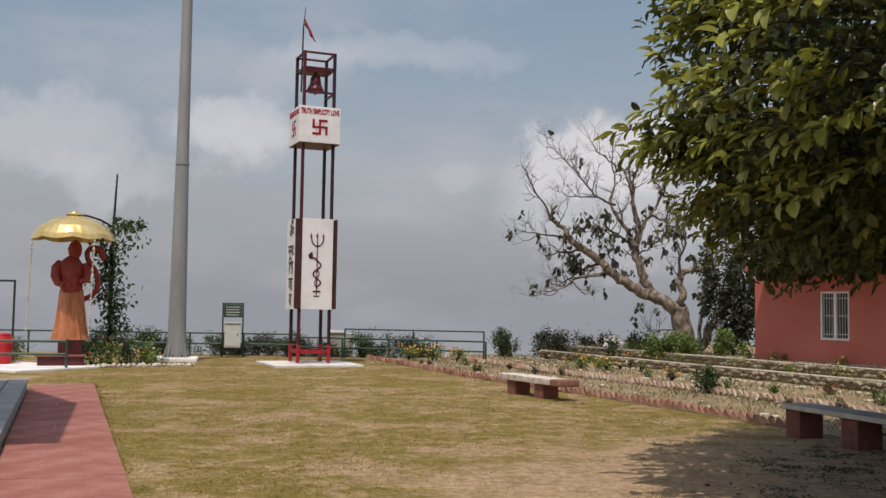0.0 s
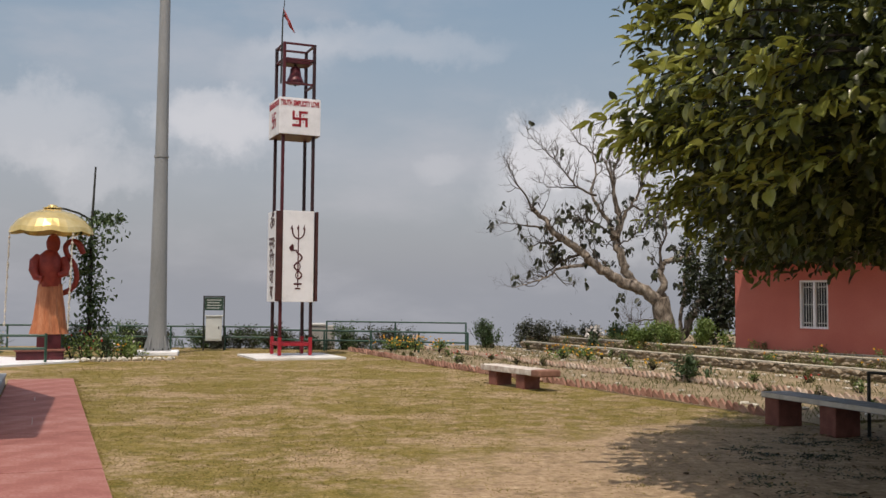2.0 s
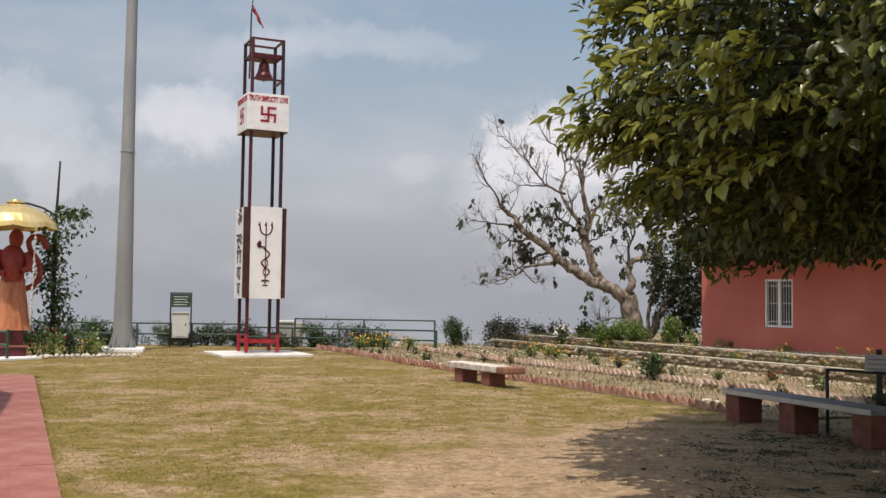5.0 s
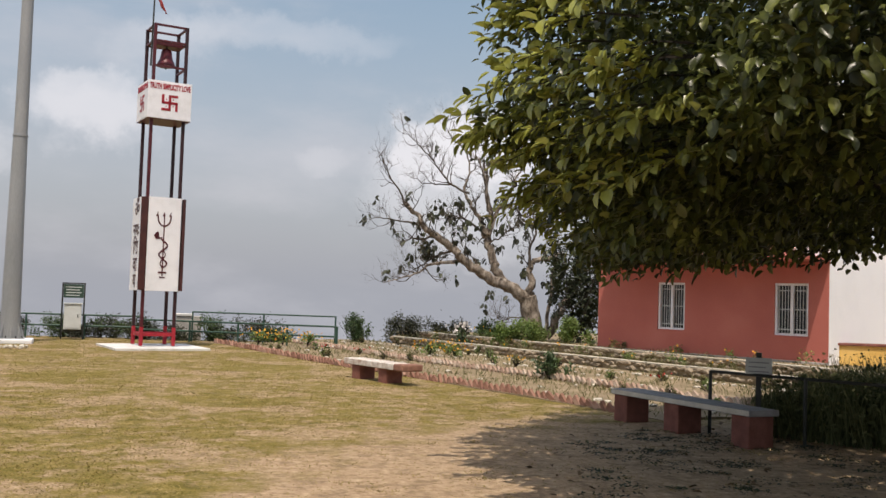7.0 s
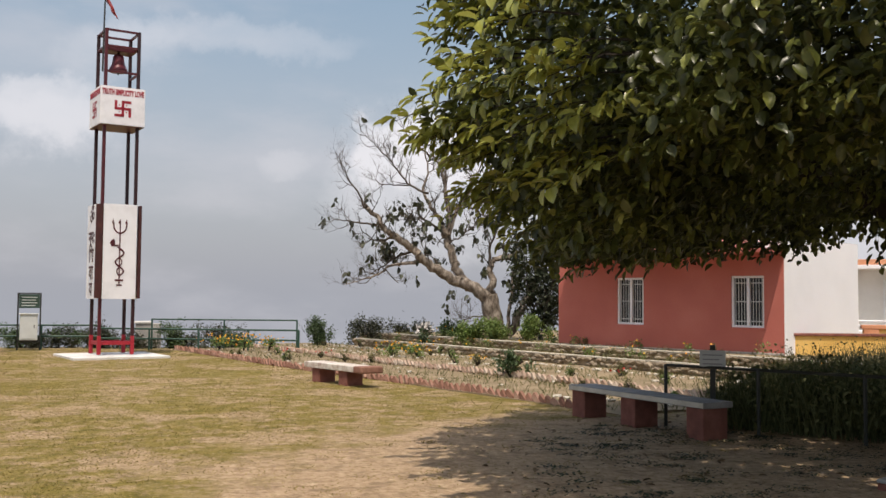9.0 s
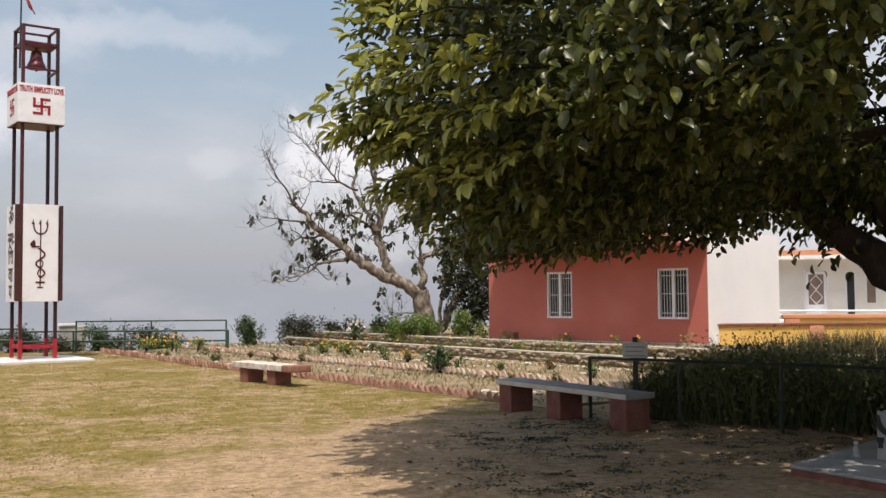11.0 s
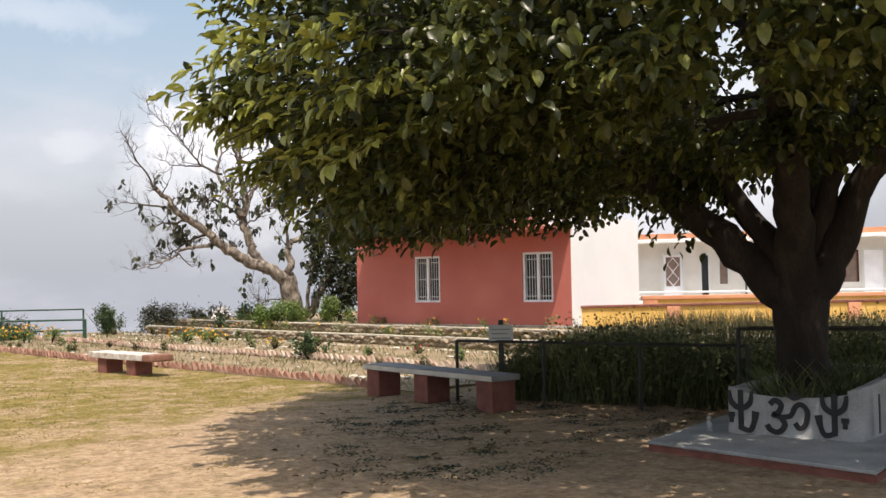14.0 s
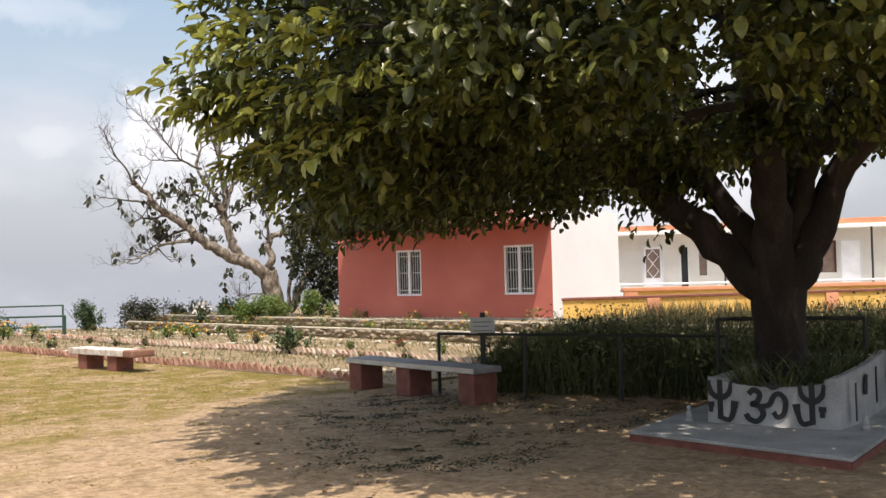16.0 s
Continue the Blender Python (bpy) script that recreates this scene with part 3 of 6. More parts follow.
def swastika(bm, cx, cz, s, y, w):
    for pts in (((-s, s), (-s, 0), (s, 0), (s, -s)), ((s, s), (0, s), (0, -s), (-s, -s))):
        for a, b in zip(pts, pts[1:]):
            x0, x1 = sorted((cx + a[0], cx + b[0]))
            z0, z1 = sorted((cz + a[1], cz + b[1]))
            box(bm, x0 - w / 2, x1 + w / 2, y - 0.006, y, z0 - w / 2, z1 + w / 2)


def on_left_face(bm):
    """Turns what was made for the front face onto the left face."""
    bm.transform(Matrix.Rotation(radians(-90), 4, "Z"))
    return bm


M_SLABWHITE = surface("scuffed_whitewash", [(0.40, 0.38, 0.34), (0.62, 0.61, 0.58), (0.74, 0.73, 0.71)], 0.85, 2.2, 40, 0.3)


def build_tower():
    t = thing("bell_tower", "tall maroon steel bell tower with white painted boxes", "tower", TOWER)
    part("base_slab", boxbm(-1.35, 1.35, -1.3, 1.3, -0.05, 0.055, 0.015), M_SLABWHITE, t, "white cement slab")
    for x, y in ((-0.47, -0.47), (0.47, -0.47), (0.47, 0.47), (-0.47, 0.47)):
        # only the front left leg has the lit maroon; the rest are coloured shaded
        part("leg", boxbm(x - 0.045, x + 0.045, y - 0.045, y + 0.045, 0.08, 9.55, 0.008), M_MAROON if x + y < -0.5 else M_SHADEMAROON, t)
    for k in range(4):
        bm = boxbm(-0.425, 0.425, -0.495, -0.445, 0.36, 0.46, 0.006)
        bm.transform(Matrix.Rotation(radians(90 * k), 4, "Z"))
        part("brace", bm, M_RED, t, "red painted tie")
    for x, y in ((-0.47, -0.47), (0.47, -0.47), (0.47, 0.47), (-0.47, 0.47)):
        bm = bmesh.new()
        for s in (-1, 1):
            box(bm, x + s * 0.047 - 0.002, x + s * 0.047 + 0.002, y - 0.047, y + 0.047, 0.082, 0.62)
            box(bm, x - 0.047, x + 0.047, y + s * 0.047 - 0.002, y + s * 0.047 + 0.002, 0.082, 0.62)
        part("leg_foot", bm, M_RED, t, "bright red painted foot")
    # lower display panels
    for k in range(4):
        p = boxbm(-0.45 if k != 1 else -0.68, 0.50, -0.60, -0.565, 1.68, 4.42, 0.004)
        p.transform(Matrix.Rotation(radians(-90 * k), 4, "Z"))
        part("panel", p, M_WHITE, t, "white painted display panel")
        if k == 1:
            continue
        s = boxbm(-0.66, -0.47, -0.62, -0.55, 1.70, 4.40, 0.006)
        s.transform(Matrix.Rotation(radians(-90 * k), 4, "Z"))
        part("corner_strip", s, M_BROWN, t, "dark brown corner strip")
    # trident with a snake wound round it
    bm = bmesh.new()
    y = -0.603
    stroke(bm, [(0.02, 2.12), (0.02, 3.95)], 0.035, y)
    brush(bm, [(-0.17, 3.90), (-0.15, 3.72), (-0.08, 3.62), (0.02, 3.58), (0.12, 3.62), (0.19, 3.72), (0.21, 3.90)], 0.04, y - 0.001)
    for x in (-0.17, 0.02, 0.21):
        stroke(bm, [(x - 0.035, 3.86), (x, 3.99)], [0.05, 0.01], y - 0.002)
    stroke(bm, [(-0.10, 2.22), (0.14, 2.22)], 0.05, y - 0.002)
    stroke(bm, [(-0.06, 2.08), (0.10, 2.08)], 0.04, y - 0.002)
    wave = [(0.02 + 0.12 * math.sin(k * 0.62), 2.35 + k * 0.052) for k in range(17)]
    stroke(bm, wave + [(-0.02, 3.23), (-0.13, 3.22), (-0.17, 3.30)], 0.045, y - 0.004)
    wave = [(0.02 - 0.07 * math.sin(k * 0.62), 2.35 + k * 0.052) for k in range(11)]
    stroke(bm, wave, 0.03, y - 0.0045)
    stroke(bm, [(-0.16, 3.20), (-0.19, 3.30), (-0.15, 3.40)], [0.10, 0.15, 0.05], y - 0.006)
    part("painted_trident", bm, M_MAROON, t, "maroon painted trident and snake")
    # writing on the left face
    for z, word, h in ((4.05, "\u0950", 0.62), (3.45, "\u0928\u092e\u0903", 0.50), (2.93, "\u093f\u0936", 0.58), (2.43, "\u0935\u093e", 0.58), (1.95, "\u092f", 0.56)):
        bm = lettering(word, h, 0.003, 0.012)
        bm.transform(Matrix.Translation((-0.12, -0.605, z)))
        part("lettering", on_left_face(bm), M_BROWN, t)
    # upper box
    u = part("upper_box", boxbm(-0.64, 0.64, -0.64, 0.64, 6.72, 7.83, 0.01), [M_WHITE], t, "white painted box")
    part("soffit", boxbm(-0.625, 0.625, -0.625, 0.625, 6.70, 6.718, 0.004), M_MAROON, t, "maroon underside")
    for turn in (0, 1):
        bm = lettering("TRUTH SIMPLICITY LOVE", 0.225, 0.003, 0.010)
        bm.transform(Matrix.Diagonal((0.475, 1, 1.0, 1)))
        bm.transform(Matrix.Translation((0, -0.644, 7.66)))
        part("lettering", on_left_face(bm) if turn else bm, M_RED, t, "red lettering")
        bm = bmesh.new()
        swastika(bm, 0.0, 7.20, 0.20, -0.642, 0.075)
        for x, z in ((-0.1, 7.30), (0.1, 7.30), (-0.1, 7.10), (0.1, 7.10)):
            box(bm, x - 0.015, x + 0.015, -0.648, -0.642, z - 0.015, z + 0.015)
        part("painted_emblem", on_left_face(bm) if turn else bm, M_RED, t, "red painted auspicious emblem")
    # open bell frame
    for z in (8.30, 9.05, 9.52):
        for k in range(4):
            if z == 8.30 and k in (2, 3):
                continue
            bm = boxbm(-0.425, 0.425, -0.50, -0.44, z - 0.03, z + 0.03, 0.006)
            bm.transform(Matrix.Rotation(radians(90 * k), 4, "Z"))
            part("crossbar", bm, M_MAROON, t)
    part("bell_beam", boxbm(-0.425, 0.425, -0.22, 0.22, 8.98, 9.13, 0.01), M_MAROON, t)
    bell = part("bell", bmesh.new(), M_BELL, t, "maroon painted hanging bell")
    bm = bmesh.new()
    lathe(bm, [(0.27, 8.40), (0.275, 8.44), (0.24, 8.52), (0.19, 8.62), (0.165, 8.75), (0.15, 8.86), (0.10, 8.92), (0.04, 8.94)], 24)
    part("bell_body", bm, M_BELL, bell, "", True)
    part("clapper", tubebm([(0, 0, 8.45), (0, 0, 8.36), (0, 0, 8.32)], [0.02, 0.04, 0.02], 8), M_DARKIRON, bell)
    part("hanger", tubebm([(0, 0, 8.93), (0, 0, 8.99)], 0.035, 8), M_DARKIRON, bell)
    mast = part("flag_mast", tubebm([(-0.52, -0.30, 8.3), (-0.50, -0.30, 10.3), (-0.44, -0.3, 10.95)], [0.028, 0.024, 0.008], 8), M_DARKIRON, t)
    bm = bmesh.new()
    cols = []
    for i in range(13):
        f = i / 12
        x = -0.47 + 0.34 * f
        ztop, zbot = 10.62 - 0.66 * f, 10.38 - 0.50 * f
        cols.append([bm.verts.new((x + 0.03 * math.sin(9 * f + j), -0.30 + 0.05 * math.sin(11 * f + 0.8 * j), zbot + (ztop - zbot) * j / 4)) for j in range(5)])
    for a, b in zip(cols, cols[1:]):
        for j in range(4):
            bm.faces.new((a[j], b[j], b[j + 1], a[j + 1]))
    flag = part("flag", bm, M_FLAG, t, "tattered red and white pennant", True)
    sol = flag.modifiers.new("cloth", "SOLIDIFY")
    sol.thickness = 0.006


build_tower()


# ---- high mast ----
def build_mast():
    m = thing("mast", "tall tapered galvanised steel pole on concrete base", "pole", pose(-8.45, 31.3, 0, 0, 0, 12))
    bm = bmesh.new()
    box(bm, -0.66, 0.66, -0.55, 0.55, -0.05, 0.12, 0.05)
    part("base_block", bm, M_WHITE, m, "rough white-washed concrete block")
    part("flange", boxbm(-0.42, 0.42, -0.42, 0.42, 0.12, 0.14, 0.005), M_STEEL, m)
    bm = bmesh.new()
    tube(bm, [(0, 0, 0.14), (0, 0, 6.2)], [0.29, 0.205], 20)
    part("lower_shaft", bm, M_STEEL, m, "", True)
    part("sleeve", tubebm([(0, 0, 6.2), (0, 0, 6.26)], [0.222, 0.220], 20), M_STEEL, m, "", True)
    part("upper_shaft", tubebm([(0, 0, 6.26), (0, 0, 13.0), (0, 0, 20.0)], [0.20, 0.15, 0.09], 20), M_STEEL, m, "", True)
    for k in range(8):
        bm = bmesh.new()
        plate(bm, [(0.27, 0.14), (0.40, 0.14), (0.40, 0.2), (0.275, 0.62)], -0.012, 0.012)
        bm.transform(Matrix.Rotation(radians(45 * k + 10), 4, "Z"))
        part("stiffener", bm, M_STEEL, m)
    for k in range(8):
        a = radians(45 * k + 32)
        part("bolt", tubebm([(0.36 * math.cos(a), 0.36 * math.sin(a), 0.14), (0.36 * math.cos(a), 0.36 * math.sin(a), 0.2)], 0.022, 6), M_DARKIRON, m)
    part("hatch", boxbm(0.18, 0.262, -0.06, 0.06, 1.6, 2.0, 0.01), M_STEEL, m)


build_mast()


# ---- benches ----
def build_bench(name, label, m, length, piers, top_material, deep=0.42, high=0.45, thick=0.08):
    b = thing(name, label, "bench", m, "garden benches")
    n = len(piers)
    for x in piers:
        part("pier", boxbm(x - 0.16, x + 0.16, -deep / 2 + 0.04, deep / 2 - 0.04, -0.03, high - thick, 0.018), M_BRICKPIER, b, "red plastered brick pier")
    cuts = 2
    for k in range(cuts):
        bm = boxbm(-length / 2 + length * k / cuts + 0.006, -length / 2 + length * (k + 1) / cuts - 0.006, -deep / 2, deep / 2, high - thick, high, 0.014)
        part("seat_slab", bm, top_material, b)
    return b


B1 = Matrix.Translation((1.93, 20.5, 0)) @ Matrix.Rotation(radians(-63), 4, "Z")
M_WORNSLAB = surface("chipped_painted_slab", [(0.34, 0.24, 0.19), (0.58, 0.52, 0.46), (0.72, 0.69, 0.64)], 0.9, 5, 40, 0.6, sharp=0.22)
b1 = build_bench("bench", "low bench with chipped white and red slab", B1, 2.3, (-0.70, 0.38), M_WORNSLAB, 0.46, 0.40, 0.12)
part("slab_end", boxbm(0.86, 1.20, -0.245, 0.245, 0.272, 0.408, 0.03), M_TERRACOTTA, b1, "red painted end")
B2 = Matrix.Translation((5.63, 13.24, 0)) @ Matrix.Rotation(radians(-72.5), 4, "Z")
b2 = build_bench("bench", "long stone bench on three red piers in shade", B2, 2.96, (-1.28, -0.10, 1.26), M_SLABTOP, 0.48, 0.46)
part("edge_band", boxbm(-1.46, 1.46, -0.246, -0.241, 0.39, 0.452), M_PALESTONE, b2, "worn white painted edge")


# ---- trees ----
def twigs(bm, start, way, length, radius, depth, rng, ends, up=0.15, spread=0.7, floor=-9.0):
    """A branch that bends and forks; the ends are collected with their directions."""
    n = 4
    p, d = Vector(start), Vector(way).normalized()
    pts, rad = [p.copy()], [radius]
    for k in range(n):
        d = (d + Vector(rng.normal(0, 0.22, 3)) + Vector((0, 0, up * 0.35))).normalized()
        if p.z + d.z * length / n < floor:
            d = Vector((d.x, d.y, abs(d.z) + 0.2)).normalized()
        p = p + d * length / n
        pts.append(p.copy())
        rad.append(radius * (1 - 0.45 * (k + 1) / n))
    tube(bm, pts, rad, 5 if depth > 1 else 3, False)
    ends.append((p.copy(), d.copy()))
    if depth > 0:
        for k in range(int(rng.integers(2, 4))):
            i = int(rng.integers(2, n + 1))
            side = (d + Vector(rng.normal(0, spread, 3))).normalized()
            twigs(bm, pts[i], side, length * rng.uniform(0.55, 0.85), rad[i] * 0.75, depth - 1, rng, ends, up, spread, floor)


TREE = Vector((8.33, 8.93, 0.0))


def build_big_tree():
    rng = np.random.default_rng(5)
    t = thing("tree", "large leafy tree with dense dark glossy crown", "tree", Matrix.Translation(TREE))
    bm = bmesh.new()
    tube(bm, limb_points([(0, 0, 0.15), (0.0, 0.0, 0.7), (-0.02, 0.02, 1.2), (0.0, 0.0, 1.75)], 4, rng, 0.012), [0.37, 0.33, 0.30, 0.285, 0.28, 0.275, 0.275, 0.28, 0.29, 0.30, 0.31, 0.32, 0.28], 16)
    part("trunk", bm, M_BARK, t, "thick dark furrowed trunk", True)
    # camera-right is about (0.73, -0.68); the crown reaches 6.6 m from the trunk
    limbs = [
        [(0, 0, 1.35), (-0.50, 0.42, 1.95), (-1.15, 0.9, 2.65), (-2.2, 1.5, 3.6), (-3.9, 1.6, 4.6)],
        [(0, 0, 1.45), (-0.28, -0.2, 2.2), (-0.9, -0.9, 3.2), (-2.2, -2.0, 4.4), (-3.8, -3.0, 5.2)],
        [(0, 0, 1.5), (0.05, 0.1, 2.4), (0.1, 0.5, 3.8), (-0.3, 1.2, 6.0), (-0.6, 1.8, 8.0)],
        [(0, 0, 1.45), (0.30, -0.24, 1.95), (0.55, -0.45, 2.75), (1.3, -1.4, 4.2), (2.8, -2.8, 5.4)],
        [(0, 0, 1.5), (0.5, 0.4, 2.3), (1.6, 1.4, 3.6), (3.4, 2.8, 4.8)],
        [(0, 0, 1.5), (-0.2, 0.6, 2.3), (-0.8, 2.2, 3.7), (-1.6, 4.4, 4.7)],
        [(0.1, -0.5, 3.0), (0.2, -1.6, 3.8), (0.0, -3.4, 4.8)],
        [(0, 0, 1.45), (-0.30, 0.20, 2.1), (-0.62, 0.50, 2.9), (-1.2, 1.1, 4.2)],
        [(0, 0, 1.55), (0.16, -0.13, 2.3), (0.34, -0.32, 3.2), (0.8, -0.9, 4.6)],
    ]
    ends = []
    for k, pts in enumerate(limbs):
        run = limb_points(pts, 5, rng, 0.025)
        r0 = 0.28 if k < 4 else 0.20
        rad = [r0 * (1 - 0.80 * (i / (len(run) - 1)) ** 0.75) for i in range(len(run))]
        bm = bmesh.new()
        tube(bm, run, rad, 10)
        for i in range(6, len(run), 2):
            if run[i].z < 2.9:
                continue
            out = Vector((run[i].x, run[i].y, 0)).normalized()
            for s in range(2):
                way = out + Vector(rng.normal(0, 0.7, 3))
                way.z = 0.15 + abs(way.z) * 0.6
                way.normalize()
                twigs(bm, run[i], way, 0.85, rad[i] * 0.5, 2, rng, ends, 0.12, 0.6, 3.1)
        part("limb", bm, M_BARK, t, "", True)
    # crown: clusters of leaves on an uneven shell, hanging lower at the rim
    cl = []

    def underside(x, y):
        """Lowest leaves: drooping at the open rim and on the shoots round the trunk."""
        side, deep = 0.73 * x - 0.68 * y, 0.68 * x + 0.73 * y
        return (UNDER + 0.06 * min(side, 0.0) - 0.54 * min(1.0, max(0.0, (-side - 2.3) / 0.8)) + 0.06 * max(side, 0.0) + 0.07 * max(0.0, deep + 1.0)
                - 0.13 * max(0.0, 2.4 - math.hypot(x, y)) + 0.15 * noise.noise(Vector((x * 0.8, y * 0.8, 3.0))))

    def waist(u):
        """How far the crown reaches at height u: a dome above, drawn in towards the hem below."""
        return math.sqrt(max(0.0, 1 - u * u)) if u > 0 else 1 - 0.14 * abs(u) ** 2.6

    for k in range(18500):
        a = rng.uniform(0, 2 * math.pi)
        u = rng.uniform(-1.0, 1.0)
        lump = 1.0 + 0.12 * noise.noise(Vector((2.1 * math.cos(a), 2.1 * math.sin(a), 2.4 * u))) + 0.03 * math.sin(5 * a + 4 * u)
        outer = rng.random() < 0.6
        depth = 1 - abs(rng.normal(0, 0.05)) if outer else 1 - rng.uniform(0.1, 0.42)
        c = waist(u)
        r = CROWN_R * lump * depth
        z = CROWN_Z + u * (CROWN_UP if u > 0 else CROWN_DOWN) * lump * depth
        p = Vector((r * c * math.cos(a), r * c * math.sin(a), z))
        tuft = noise.noise(p * 1.15 + Vector((7, 3, 1))) + 0.5 * noise.noise(p * 2.6)
        if outer and tuft < 0.10:
            continue
        if outer:
            p += Vector((p.x, p.y, 0)).normalized() * 0.50 * min(0.6, tuft)
        low = underside(p.x, p.y)
        if p.z < low:
            if rng.random() < 0.6:
                continue
            p.z = low + rng.uniform(0, 0.5)
        cl.append(p)
    # denser foliage inside the lower crown
    for k in range(6000):
        a, u = rng.uniform(0, 2 * math.pi), rng.uniform(-1.0, -0.1)
        r = CROWN_R * waist(u) * rng.uniform(0.70, 1.02)
        p = Vector((r * math.cos(a), r * math.sin(a), CROWN_Z + u * CROWN_DOWN))
        if p.z > underside(p.x, p.y) and noise.noise(p * 0.9 + Vector((4, 1, 6))) > -0.25:
            cl.append(p)
    # underside layer that closes the crown
    for k in range(3200):
        a, r = rng.uniform(0, 2 * math.pi), CROWN_R * 0.86 * math.sqrt(rng.random())
        x, y = r * math.cos(a), r * math.sin(a)
        if noise.noise(Vector((x * 0.9, y * 0.9, 9.0))) > 0.45:
            continue
        cl.append(Vector((x, y, underside(x, y) + rng.uniform(0, 0.9))))
    # shoots that hang beside the fork
    for k in range(150):
        cl.append(Vector((-0.95, 0.88, 2.78)) + Vector(rng.normal(0, 1, 3)) * 0.28)
    for k in range(300):
        side, near = rng.normal(0, 0.85), rng.uniform(0.6, 1.6)
        cl.append(Vector((0.73 * side - 0.68 * near, -0.68 * side - 0.73 * near, 3.0 + 0.10 * side + abs(rng.normal(0, 0.32)))))
    C = np.array([tuple(p) for p in cl])
    # a few open gaps that let the sky through
    for gx, gy, gz, dx, dy, dz, wide in GAPS:
        g, d = np.array([gx, gy, gz]), np.array([dx, dy, dz])
        rel = C - g
        along = rel @ d
        C = C[np.linalg.norm(rel - along[:, None] * d, axis=1) > wide]
    out = C - np.array([0, 0, CROWN_Z - 1.0])
    out /= np.linalg.norm(out, axis=1, keepdims=True)
    per = 7
    n = len(C) * per
    base = np.repeat(C, per, 0) + rng.normal(0, 0.13, (n, 3)) * np.array([1, 1, 0.8])
    o = np.repeat(out, per, 0)
    D = o * 0.55 + unit(rng, n) * 0.75 + np.array([0, 0, -0.45])
    U = o * 0.5 + np.array([0, 0, 0.9]) + unit(rng, n) * 0.45
    L = rng.uniform(0.09, 0.15, n)
    me = leaf_mesh("crown", base, D, U, L, L * rng.uniform(0.52, 0.68, n), M_LEAF)
    ob = tagged(new("crown", me), "dense dark green crown of glossy leaves")
    ob.parent = t
    # sprays that stand out of the crown, leaves set round each shoot, coloured as sunlit
    tips, ways = [], []
    while len(tips) < 900:
        a, u = rng.uniform(0, 2 * math.pi), rng.uniform(-0.75, 0.95)
        lump = rng.uniform(1.02, 1.10) + 0.12 * noise.noise(Vector((2.1 * math.cos(a), 2.1 * math.sin(a), 2.4 * u)))
        c = waist(u)
        p = Vector((CROWN_R * lump * c * math.cos(a), CROWN_R * lump * c * math.sin(a), CROWN_Z + u * (CROWN_UP if u > 0 else CROWN_DOWN) * lump))
        if p.z < underside(p.x, p.y) + 0.2 or noise.noise(p * 0.8 + Vector((2, 5, 8))) < 0.04:
            continue
        tips.append(tuple(p))
        ways.append((math.cos(a) * c, math.sin(a) * c, 0.35 * u - 0.25))
    T, W = np.array(tips), np.array(ways)
    bm = bmesh.new()
    for p, w in zip(T, W):
        q, d = Vector(p), Vector(w).normalized()
        tube(bm, [q - d * 0.75 - Vector((0, 0, 0.10)), q - d * 0.35, q + d * 0.18 - Vector((0, 0, 0.03))], [0.012, 0.008, 0.004], 4, False)
    tagged(part("shoot_growth", bm, M_BARK, t), "thin leafy shoots", kind="stuff")
    per = 16
    n = len(T) * per
    w = np.repeat(W, per, 0)
    along = np.tile(np.linspace(-0.28, 0.22, per), len(T))[:, None]
    base = np.repeat(T, per, 0) + w * along + rng.normal(0, 0.025, (n, 3))
    ray = unit(rng, n)
    ray -= w * np.sum(ray * w, 1, keepdims=True)
    D = ray * 0.9 + w * 0.75 + np.array([0, 0, -0.25])
    U = np.array([0, 0, 1.0]) + w * 0.6 + unit(rng, n) * 0.25
    L = rng.uniform(0.11, 0.175, n)
    ob = tagged(new("sunlit_growth", leaf_mesh("sunlit_growth", base, D, U, L, L * rng.uniform(0.55, 0.70, n), M_SUNLITLEAF)), "leaves in sprays, coloured lighter as if sunlit")
    ob.parent = t


# start point and way of each gap, from the trunk's foot, and its half width
GAPS = [(-7.54, -8.73, 1.68, 0.601, 0.780, 0.171, 0.36), (-7.54, -8.73, 1.68, 0.591, 0.775, 0.226, 0.25), (-7.54, -8.73, 1.68, 0.686, 0.711, 0.155, 0.24), (-7.54, -8.73, 1.68, 0.264, 0.939, 0.221, 0.22)]
# leaf green made lighter, with sunlight put into the colour
M_SUNLITLEAF = leafy("sunlit_leaves", [(0.19, 0.20, 0.036), (0.29, 0.305, 0.062), (0.39, 0.41, 0.11)], 0.26, 0.28, 0.6)
CROWN_R, CROWN_Z, CROWN_UP, CROWN_DOWN, UNDER = 5.78, 4.4, 4.2, 2.4, 3.04
build_big_tree()


M_DEADTWIG = surface("dark_dry_twigs", [(0.03, 0.023, 0.018), (0.085, 0.068, 0.053), (0.19, 0.16, 0.13)], 0.9, 9, 45, 0.5)


